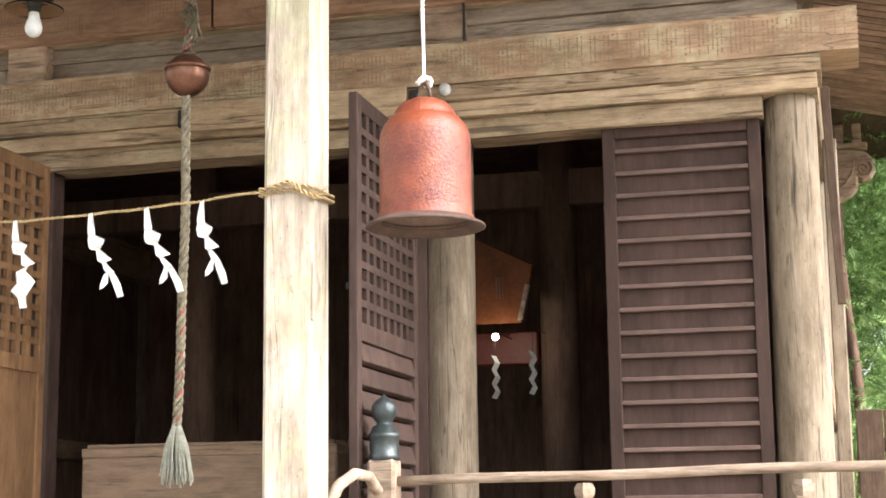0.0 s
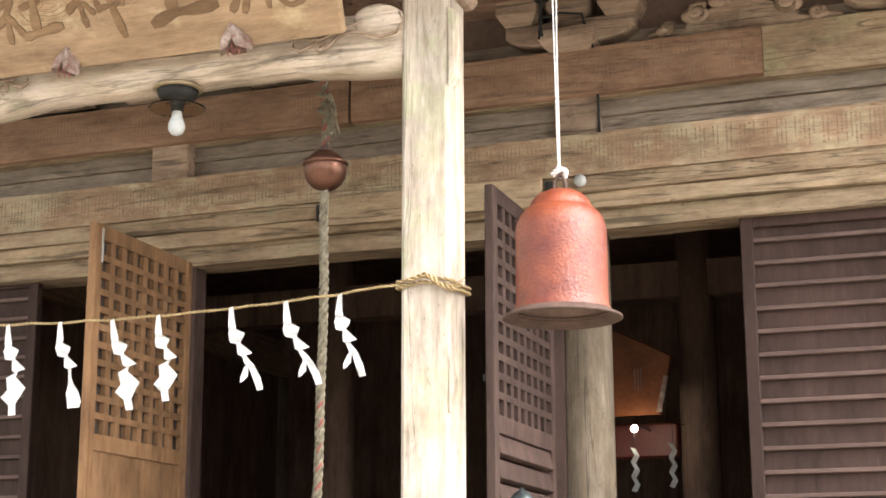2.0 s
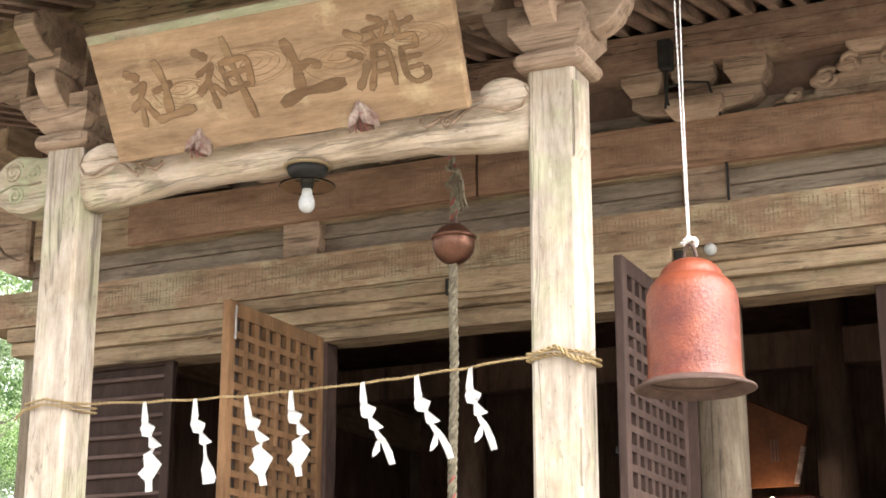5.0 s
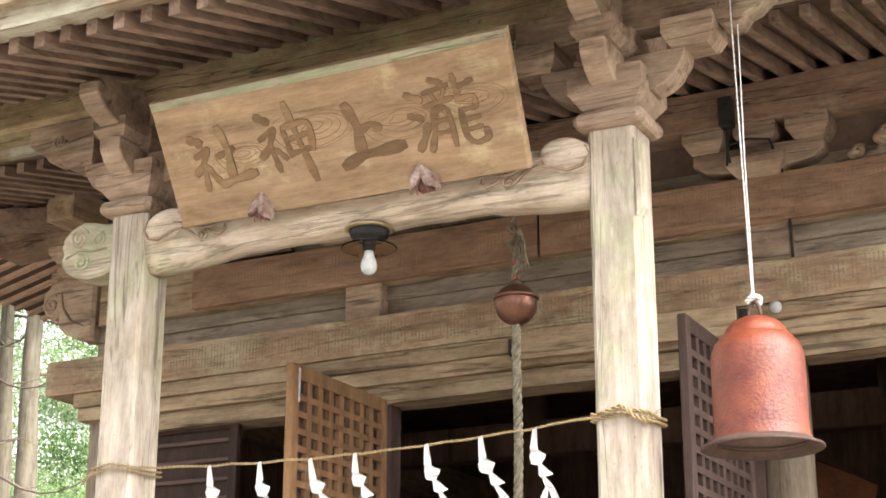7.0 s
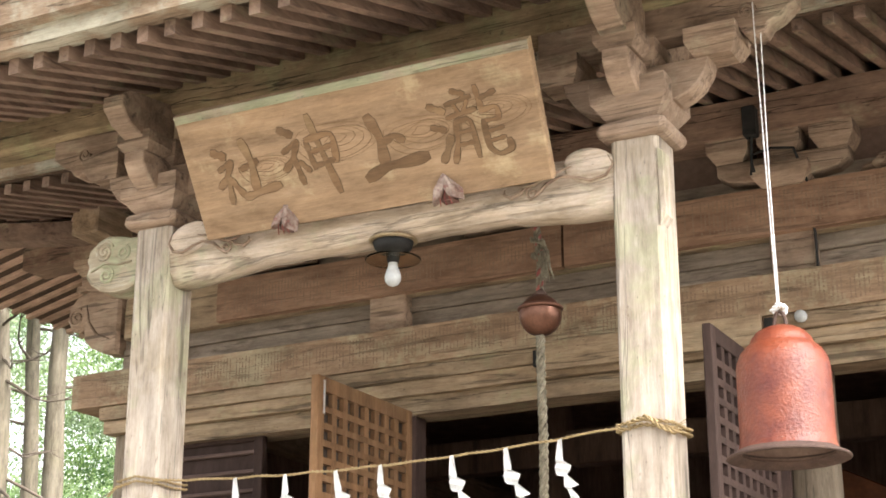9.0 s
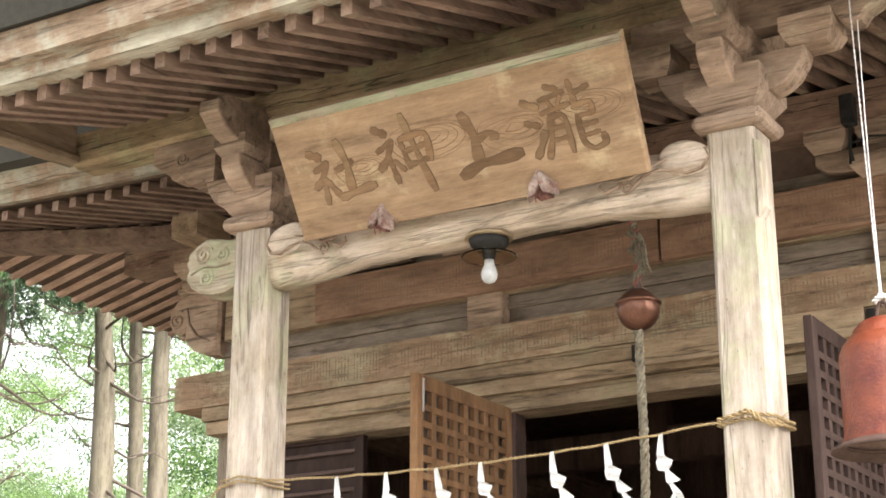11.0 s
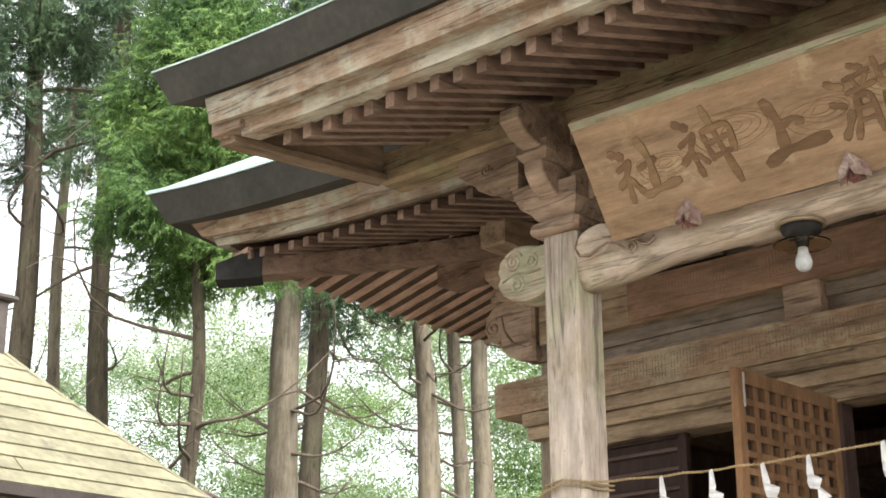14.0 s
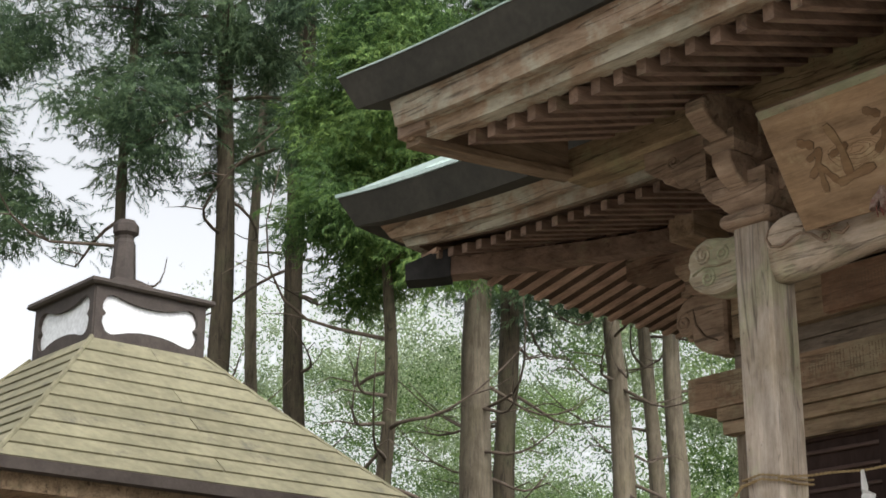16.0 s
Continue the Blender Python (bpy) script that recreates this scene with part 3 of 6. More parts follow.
# purlin over the posts
bm = bmesh.new()
secs = []
for i in range(30):
    x = -5.52 + (2 * (XC + 5.52)) * i / 29
    z0, z1, w = 4.585 + 0.012 * noise.noise((x * 2, 7, 1)), 4.755, 0.085 + 0.006 * noise.noise((x * 3, 2, 9))
    secs.append([(x, YP - w, z0 + 0.02), (x, YP - w + 0.02, z0), (x, YP + w, z0), (x, YP + w, z1), (x, YP - w, z1)])
part("purlin", loft(secs, bm), PURLIN, porch, "long mossy purlin over the posts")


def lift(x, half=2.66, top=0.07):
    """The upward sweep of the eave towards its ends."""
    return top * min(1.2, abs(x - XC) / half) ** 5


def porch_strip(name, sec, material, x0, x1, label="", k=34, parent=None):
    """A strip along the porch eave: a section of (y, z) that follows the sweep."""
    secs = []
    for i in range(k + 1):
        x = x0 + (x1 - x0) * i / k
        rag = 0.014 * noise.noise((x * 5.0, 3, 8)) if "rough" in label else 0.0
        secs.append([(x + dx * (-1 if i == 0 else 1 if i == k else 0), y + rag * (j == 1), z + lift(x) + rag * (j in (1, 2))) for j, (y, z, dx) in enumerate(sec)])
    return part(name, loft(secs), material, parent or porch, label)


proof = porch_strip("roof_cladding", [(4.27, 4.845, 0.06), (4.345, 4.685, 0), (5.9, 5.06, 0), (6.95, 5.33, 0), (6.95, 5.50, 0), (5.6, 5.20, 0.05)], ROOF, -5.78, 2 * XC + 5.78, "dark brown sheet-metal roof edge")
porch_strip("edge_seam", [(4.264, 4.853, 0.06), (4.264, 4.846, 0.06), (4.30, 4.846, 0.06), (4.30, 4.857, 0.06)], ROOFTOP, -5.78, 2 * XC + 5.78, "", parent=proof)
porch_strip("eave_fascia", [(4.375, 4.685, 0), (4.41, 4.565, 0), (4.50, 4.565, 0), (4.52, 4.71, 0)], FASCIA, -5.56, 2 * XC + 5.56, "pale weathered eave fascia with rust stains")
porch_strip("under_fascia", [(4.475, 4.57, 0), (4.485, 4.495, 0), (4.60, 4.505, 0), (4.62, 4.60, 0)], FASCIA, -5.41, 2 * XC + 5.41, "rough weathered lath under the fascia", 90)
# dark wood here paints the shade between the porch rafters
porch_strip("sheathing", [(4.58, 4.545, 0), (6.9, 5.235, 0), (6.9, 5.255, 0), (4.58, 4.565, 0)], INSIDE, -5.54, 2 * XC + 5.54, "brown boards over the rafters, darkened for the shade in the gaps")
# closing boards of the two ends
for s in (-1, 1):
    x = XC + s * 2.34
    e = lift(x)
    poly = [(4.47, 4.70 + e), (4.47, 4.50 + e), (5.52, 4.62), (5.52, 4.95)]
    part("end_board", prism(poly, "X", x - 0.03 * s, x + 0.02 * s, 0.004), SIDEFASCIA, porch, "weathered board closing the eave end")
    poly = [(4.49, 4.475 + e), (5.55, 4.60), (5.55, 4.64), (4.49, 4.515 + e)]
    part("end_trim", prism(poly, "X", x - 0.06 * s, x + 0.045 * s, 0.004), SIDEFASCIA, porch)
    part("end_block", box(min(x + s * 0.06, x - s * 0.15), max(x + s * 0.06, x - s * 0.15), 4.445, 4.57, 4.516 + e, 4.71 + e, 0.006), BLOCK, porch)
me = None
k = 31
for i in range(k):
    x = -5.19 + i * (2 * (XC + 5.19)) / (k - 1)
    e = lift(x)
    if me is None:
        y0, y1, z0 = 4.575, 6.85, 4.43
        sl = 0.298
        bm = loft([[(-0.026, y0, z0), (0.026, y0, z0), (0.026, y0, z0 + 0.07), (-0.026, y0, z0 + 0.07)],
                   [(-0.026, y1, z0 + sl * (y1 - y0)), (0.026, y1, z0 + sl * (y1 - y0)), (0.026, y1, z0 + 0.07 + sl * (y1 - y0)), (-0.026, y1, z0 + 0.07 + sl * (y1 - y0))]])
        me = part("rafter", bm, RAFTER, porch, at=(x, 0, e)).data
    else:
        place("rafter", me, porch, at=(x, 0, e))

# ---- hall ----
hall = thing("shrine_hall", (XC, YH, 0), "old weathered wooden shrine hall with deep eaves", "shrine hall")
CX = (-6.13, -4.42, -1.97, -0.26)
for x in CX:
    prof = [(0.132, 0.0), (0.134, 1.2), (0.131, 2.4), (0.126, 3.6), (0.122, 3.86)]
    bm = lathe([(r + 0.003 * noise.noise((x, z, 3)), z) for r, z in prof], (x, YH + 0.13, 0), 28)
    part("column", bm, COLUMN, hall, "round grey-brown weathered column", True)
L0, L1 = -6.47, 0.08


def rough_beam(name, x0, x1, y0, y1, z0, z1, material, label="", amp=0.006, k=40, parent=None):
    secs = []
    for i in range(k + 1):
        x = x0 + (x1 - x0) * i / k
        a, b, c = (amp * noise.noise((x * 2.3, z0 * 3 + j, y0)) for j in range(3))
        tilt = 0.006 * (x - XC)  # the old frame has settled to one side
        b, c = b + tilt, c + tilt
        secs.append([(x, y0 + a, z0 + b), (x, y1, z0 + b), (x, y1, z1 + c), (x, y0 + a * 0.5, z1 + c), (x, y0 + a - 0.004, (z0 + z1) / 2)])
    return part(name, loft(secs), material, parent or hall, label)


rough_beam("door_head", -6.02, -0.38, YH - 0.02, YH + 0.2, 3.555, 3.653, BEAM, "worn door head over the openings")
rough_beam("lower_tie_beam", -6.24, -0.12, YH - 0.06, YH + 0.26, 3.656, 3.735, BEAM, "split weathered tie beam")
rough_beam("middle_tie_beam", -6.26, -0.10, YH - 0.085, YH + 0.26, 3.738, 3.820, BEAM, "split weathered tie beam")
rough_beam("head_beam", L0, L1, YH - 0.10, YH + 0.26, 3.823, 4.035, HEADBOARD, "broad planed beam covered with rows of faded ink writing", 0.003)
# recessed grey panels between the two boards, with short struts
rough_beam("panel_board", -6.2, -0.2, YH + 0.04, YH + 0.1, 4.03, 4.16, GREY, "grey board behind the struts", 0.003)
rough_beam("panel_lath", -6.2, -0.2, YH + 0.015, YH + 0.06, 4.155, 4.185, GREY, "", 0.003)
rough_beam("panel_board", -6.2, -0.2, YH + 0.03, YH + 0.1, 4.18, 4.60, GREY, "grey board behind the struts", 0.003)
for x in (-4.28, -1.955):
    part("strut", box(x - 0.115, x + 0.115, YH - 0.05, YH + 0.1, 4.03, 4.27, 0.008), BLOCK, hall, "short upright strut")
# upper boards
for a, b in ((-5.42, -3.19), (-3.175, -1.0)):
    rough_beam("writing_board", a, b, YH - 0.09, YH - 0.02, 4.245, 4.492, BOARD, "planed brown board with rows of faded ink writing", 0.003)
rough_beam("upper_beam", -6.14, -0.25, YH - 0.04, YH + 0.2, 4.24, 4.51, BEAM, "weathered upper beam")
# bracket zone: plaster, boat-shaped brackets and carved clouds
part("plaster_panel", box(-6.1, -0.28, YH + 0.05, YH + 0.12, 4.5, 4.82, 0), PLASTER, hall, "brown boarded panel between the brackets")
for x in CX:
    y = YH - 0.02
    arm = [(-0.34, 4.665), (-0.34, 4.60), (-0.28, 4.56), (-0.15, 4.54), (0.15, 4.54), (0.28, 4.56), (0.34, 4.60), (0.34, 4.665)]
    part("bracket_arm", prism([(x + u, z) for u, z in arm], "Y", y - 0.07, y + 0.1, 0.006), BLOCK, hall)
    for u in (-0.27, 0, 0.27):
        secs = []
        for r, z in ((0.07, 4.66), (0.085, 4.68), (0.11, 4.72), (0.11, 4.785)):
            secs.append([(x + u + a * r, y + b * r, z) for a, b in ((-1, -1), (1, -1), (1, 1), (-1, 1))])
        part("small_block", loft(secs), BLOCK, hall)
    secs = []
    for r, z in ((0.10, 4.49), (0.12, 4.51), (0.15, 4.55), (0.15, 4.60)):
        secs.append([(x + a * r, y + 0.01 + b * r, z) for a, b in ((-1, -1), (1, -1), (1, 1), (-1, 1))])
    part("bearing_block", loft(secs), BLOCK, hall)


def cloud(cx, s=1.0):
    """A frog-leg strut carved as clouds."""
    pts = [(-0.62, 4.53), (-0.60, 4.56), (-0.50, 4.58), (-0.44, 4.56), (-0.36, 4.57), (-0.33, 4.62), (-0.27, 4.61), (-0.22, 4.65), (-0.16, 4.67), (-0.14, 4.72), (-0.08, 4.74),
           (0.08, 4.74), (0.14, 4.72), (0.16, 4.67), (0.22, 4.65), (0.27, 4.61), (0.33, 4.62), (0.36, 4.57), (0.44, 4.56), (0.50, 4.58), (0.60, 4.56), (0.62, 4.53)]
    c = part("carved_strut", prism([(cx + u * s, z) for u, z in pts], "Y", YH - 0.03, YH + 0.06, 0.012), BLOCK, hall, "strut carved as drifting clouds")
    for u, z, r in ((-0.27, 4.635, 0.05), (0.27, 4.635, 0.05), (-0.12, 4.70, 0.045), (0.12, 4.70, 0.045), (-0.46, 4.565, 0.03), (0.46, 4.565, 0.03)):
        bm = spiral(cx + u * s, YH - 0.036, z, r, 1.5, 0.017, 1 if u < 0 else -1, 0.6)
        part("scroll", bm, BLOCK, c, "", True)
        bm = bmesh.new()
        bmesh.ops.create_uvsphere(bm, u_segments=12, v_segments=8, radius=1.0, matrix=Matrix.Translation((cx + u * s * 1.06, YH - 0.02, z - 0.008)) @ Matrix.Diagonal((r * 1.5, 0.035, r * 0.9, 1)))
        part("cloud_lobe", bm, BLOCK, c, "", True)
    top = []
    for r, z in ((0.06, 4.735), (0.10, 4.765), (0.10, 4.80)):
        top.append([(cx + a * r, YH + b * r, z) for a, b in ((-1, -1), (1, -1), (1, 1), (-1, 1))])
    part("small_block", loft(top), BLOCK, c)


cloud(-1.1, 0.8)
cloud(-3.19, 1.0)
cloud(-5.28, 0.8)
# wall purlin and eave
rough_beam("wall_purlin", -6.9, 0.52, YH - 0.16, YH + 0.06, 4.775, 4.975, FLAKED, "rough flaking purlin under the eave", 0.012)
for s, x in ((-1, CX[0]), (1, CX[-1])):
    bm = box(x - 0.1, x + 0.1, YH - 0.5, 13.3, 4.775, 4.975, 0.01)
    part("side_purlin", bm, SIDEFASCIA, hall)

# sides and back of the hall
for x in (CX[0], CX[-1]):
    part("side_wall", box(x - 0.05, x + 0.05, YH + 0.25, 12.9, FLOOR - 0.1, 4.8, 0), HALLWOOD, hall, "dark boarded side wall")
    for y in (10.3, 12.9):
        part("column", lathe([(0.13, 0), (0.125, 4.8)], (x, y, 0), 20), COLUMN, hall, "", True)
    for z0, z1 in ((3.78, 4.08), (2.2, 2.35)):
        part("side_beam", box(x - 0.13, x + 0.13, YH + 0.2, 13.2, z0, z1, 0.01), SIDEFASCIA, hall)
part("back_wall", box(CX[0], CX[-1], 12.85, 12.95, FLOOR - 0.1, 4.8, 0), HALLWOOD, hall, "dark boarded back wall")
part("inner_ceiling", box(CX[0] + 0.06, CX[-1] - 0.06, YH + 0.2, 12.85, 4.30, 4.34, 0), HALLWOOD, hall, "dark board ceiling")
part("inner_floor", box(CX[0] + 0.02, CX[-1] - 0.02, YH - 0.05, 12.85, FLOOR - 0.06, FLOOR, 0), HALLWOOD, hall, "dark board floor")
for x0, x1 in ((CX[0], CX[1]), (CX[2], CX[3])):
    part("sill", box(x0 + 0.1, x1 - 0.1, YH - 0.02, YH + 0.2, FLOOR, FLOOR + 0.09, 0.008), BEAM, hall)

# veranda
ver = thing("veranda", (XC, YH - 0.5, 0), "grey plank veranda raised on short posts", "veranda")
VX0, VX1 = -7.15, 0.78
k = 33
plank = None
for i in range(k):
    w = (VX1 - VX0) / k
    if plank is None:
        plank = part("plank", box(0.004, w - 0.004, YR - 0.08, YH - 0.06, FLOOR - 0.09, FLOOR - 0.045, 0.004), SIDEFASCIA, ver, at=(VX0, 0, 0)).data
    else:
        place("plank", plank, ver, at=(VX0 + i * w, 0, 0))
part("edge_beam", box(VX0, VX1, YR - 0.04, YR + 0.06, FLOOR - 0.24, FLOOR - 0.095, 0.008), BEAM, ver)
for i in range(7):
    x = VX0 + 0.1 + i * (VX1 - VX0 - 0.2) / 6
    part("prop", box(x - 0.06, x + 0.06, YR - 0.04, YR + 0.06, 0, FLOOR - 0.245, 0.006), COLUMN, ver)

# ---- main roof ----
EX0, EX1, EY0, EY1 = -7.93, 2 * XC + 7.93, 5.82, 14.6


def sweep(u):
    return 0.13 * abs(u) ** 5


def eave_loop(inset, z, ex=0.0):
    """Points round the roof edge at an inset, with the corners swept up."""
    pts = []
    x0, x1, y0, y1 = EX0 + inset - ex, EX1 - inset + ex, EY0 + inset - ex, EY1 - inset + ex
    k = 24
    for a, b in (((x0, y0), (x1, y0)), ((x1, y0), (x1, y1)), ((x1, y1), (x0, y1)), ((x0, y1), (x0, y0))):
        for i in range(k):
            u = i / k
            pts.append((a[0] + (b[0] - a[0]) * u, a[1] + (b[1] - a[1]) * u, z + sweep(2 * u - 1)))
    return pts


def ring_strip(name, loops, material, label="", parent=None):
    bm = bmesh.new()
    rows = [[bm.verts.new(p) for p in lp] for lp in loops]
    m = len(rows[0])
    for a, b in zip(rows, rows[1:] + rows[:1]):
        for i in range(m):
            bm.faces.new((a[i], a[(i + 1) % m], b[(i + 1) % m], b[i]))
    bmesh.ops.recalc_face_normals(bm, faces=bm.faces[:])
    return part(name, bm, material, parent or hall, label)


ring_strip("eave_edge", [eave_loop(0, 5.095), eave_loop(0.09, 4.90), eave_loop(0.48, 4.91), eave_loop(0.48, 5.12)], ROOF, "dark sheet-metal edge of the main roof")
ring_strip("eave_fascia", [eave_loop(0.20, 4.90), eave_loop(0.25, 4.815), eave_loop(0.33, 4.82), eave_loop(0.36, 4.95)], FASCIA, "weathered fascia under the roof edge")
ring_strip("under_fascia", [eave_loop(0.30, 4.82), eave_loop(0.32, 4.755), eave_loop(0.42, 4.765), eave_loop(0.45, 4.86)], FASCIA)
# main eave boards also carry the rafter-gap shade in their colour
ring_strip("sheathing", [eave_loop(0.38, 4.752), eave_loop(1.95, 5.129), eave_loop(1.95, 5.149), eave_loop(0.38, 4.772)], INSIDE, "brown boards over the rafters, darkened for the shade in the gaps")
ring_strip("edge_sheet", [eave_loop(-0.012, 5.098), eave_loop(-0.012, 5.122), eave_loop(0.3, 5.17), eave_loop(0.3, 5.10)], ROOFTOP, "pale green edge of the roof sheets")
# roof skin, rising to a short ridge
bm = bmesh.new()
steps = [0, 0.5, 1.1, 1.8, 2.6, 3.5, 4.3]
rise = [5.11, 5.40, 5.76, 6.19, 6.72, 7.35, 7.95]
rows = []
for d, z in zip(steps, rise):
    lp = eave_loop(d, z)
    fade = 1 - d / 4.3
    rows.append([bm.verts.new((x, y, z + (zz - z) * fade)) for x, y, zz in lp])
m = len(rows[0])
for a, b in zip(rows, rows[1:]):
    for i in range(m):
        bm.faces.new((a[i], a[(i + 1) % m], b[(i + 1) % m], b[i]))
bm.faces.new(rows[-1])
part("roof_skin", bm, ROOFTOP, hall, "pale green copper-sheet roof")
for i in range(1, 16):  # standing seams that rise from the front edge
    x = EX0 + 0.45 * i
    n_ = sweep(2 * (x - EX0) / (EX1 - EX0) - 1)
    top_d = min(1.1, x - EX0)
    line = [(x, EY0 + d, z + n_ * (1 - d / 4.3) + 0.012) for d, z in zip(steps, rise) if d <= top_d + 1e-6]
    if len(line) > 1:
        part("standing_seam", tube(line, 0.014, 4), ROOFTOP, hall)
part("ridge", box(XC - 0.9, XC + 0.9, 9.95, 10.5, 7.9, 8.3, 0.05), ROOF, hall)
# rafters of the front and the two sides; at the corners they shorten against the hip
front = None
for i in range(66):
    x = EX0 + 0.40 + i * (EX1 - EX0 - 0.80) / 65
    e = sweep(2 * (x - EX0) / (EX1 - EX0) - 1)
    long = min(1.65, x - EX0 - 0.28, EX1 - x - 0.28)
    y0, z0 = EY0 + 0.40, 4.695
    if long > 1.6 and front:
        place("rafter", front, hall, at=(x, 0, e))
        continue
    y1 = y0 + max(0.15, long)
    z1 = z0 + 0.24 * (y1 - y0)
    ob = part("rafter", loft([[(-0.024, y0, z0), (0.024, y0, z0), (0.024, y0, z0 + 0.058), (-0.024, y0, z0 + 0.058)],
                              [(-0.024, y1, z1), (0.024, y1, z1), (0.024, y1, z1 + 0.058), (-0.024, y1, z1 + 0.058)]]), RAFTER, hall, at=(x, 0, e))
    if long > 1.6:
        front = ob.data
for s, ex in ((1, EX0), (-1, EX1)):
    side = None
    for i in range(50):
        y = EY0 + 0.40 + i * 0.142
        if y > 13.2:
            break
        e = sweep(2 * (y - EY0) / (EY1 - EY0) - 1)
        long = min(1.65, y - EY0 - 0.28)
        a, z0 = ex + s * 0.40, 4.695
        if long > 1.6 and side:
            place("rafter", side, hall, at=(0, y, e))
            continue
        b = a + s * max(0.15, long)
        z1 = z0 + 0.24 * abs(b - a)
        # pale stripes: the brightened rafter wood stands for lit undersides
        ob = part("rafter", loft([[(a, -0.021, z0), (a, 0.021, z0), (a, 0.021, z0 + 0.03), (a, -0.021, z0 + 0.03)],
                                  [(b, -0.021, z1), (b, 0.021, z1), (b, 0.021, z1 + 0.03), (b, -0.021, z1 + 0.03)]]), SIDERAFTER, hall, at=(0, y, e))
        if long > 1.6:
            side = ob.data
# added lining boards straight above the side rafters, dark to paint shade into the gaps
for s, ex in ((1, EX0), (-1, EX1)):
    secs = []
    for i in range(48):
        y = EY0 + 0.42 + i * 0.142
        e = sweep(2 * (y - EY0) / (EY1 - EY0) - 1)
        a = ex + s * 0.41
        b = a + s * max(0.13, min(1.64, y - EY0 - 0.30))
        za, zb = 4.723 + e, 4.723 + e + 0.24 * abs(b - a)
        secs.append([(a, y, za), (b, y, zb), (b, y, zb + 0.015), (a, y, za + 0.015)])
    part("eave_lining", loft(secs), INSIDE, hall, "added brown boards over the side rafters, darkened for shaded gaps")
# hip rafters with dark metal caps
for s, x in ((-1, CX[0]), (1, CX[-1])):
    tip = Vector((EX0 + 0.36 if s < 0 else EX1 - 0.36, EY0 + 0.36, 4.70))
    root = Vector((x, YH, 4.94))
    d = (tip - root)
    d.normalize()
    sd = Vector((-d.y, d.x, 0)).normalized() * 0.075
    up = Vector((0, 0, 0.058))
    root = root - d * 0.2
    secs = [[p - sd - up, p + sd - up, p + sd + up, p - sd + up] for p in (root, root.lerp(tip, 0.5) - Vector((0, 0, 0.02)), tip)]
    hip = part("hip_rafter", loft(secs), RAFTER, hall, "heavy hip rafter at the eave corner")
    t2 = tip + d * 0.10
    g = 1.2
    secs = [[p - sd * g - up * (g + k), p + sd * g - up * (g + k), p + sd * g + up * (g + j), p - sd * g + up * (g + j)] for p, k, j in ((tip - d * 0.24, 0.1, 0.75), (tip - d * 0.12, 0.1, 0.45), (t2 - d * 0.05, -0.1, -0.45))]
    part("metal_cap", loft(secs), BLACKIRON, hip, "dark metal cap on the hip rafter")
for s, x in ((-1, CX[0]), (1, CX[-1])):
    for y in (YH + 0.03, 12.9):
        # curling nose on the corner column, level with the upper beam
        poly = [(0.05, 4.50), (0.30, 4.50), (0.40, 4.47), (0.46, 4.40), (0.47, 4.32), (0.43, 4.25), (0.37, 4.23), (0.335, 4.25), (0.33, 4.18), (0.27, 4.12), (0.18, 4.08), (0.05, 4.06)]
        nose = part("carved_nose", prism([(x + s * u, z + 0.08) for u, z in poly], "Y", y - 0.085, y + 0.085, 0.022), BLOCK, hall, "brown carved nose on the corner column")
        part("scroll", spiral(x + s * 0.385, y - 0.088, 4.405, 0.06, 1.7, 0.008, -s, 1.0), BLOCK, nose, "", True)
        bm = bmesh.new()
        tube([(x + s * 0.12, y - 0.088, 4.24), (x + s * 0.22, y - 0.09, 4.28), (x + s * 0.29, y - 0.088, 4.37), (x + s * 0.31, y - 0.088, 4.48)], [0.004, 0.009, 0.009, 0.004], 6, bm)
        part("scroll", bm, BLOCK, nose, "", True)
        for u in (0.02, 0.16, 0.30):
            part("small_block", box(x + s * u, x + s * (u + 0.075), y - 0.07, y + 0.07, 4.625, 4.78, 0.008), BLOCK, hall)
        part("bracket_ledge", box(x + s * 0.0, x + s * 0.42, y - 0.075, y + 0.075, 4.582, 4.625, 0.01), BLOCK, hall)

# ---- doors and shutters ----
DZ0, DZ1 = FLOOR + 0.06, 3.548


# near-black colour that gives the lattice holes their shade
BACKING = plain("dark_hole_backing", (0.03, 0.02, 0.014), (0.045, 0.03, 0.022), 9, 0.8)


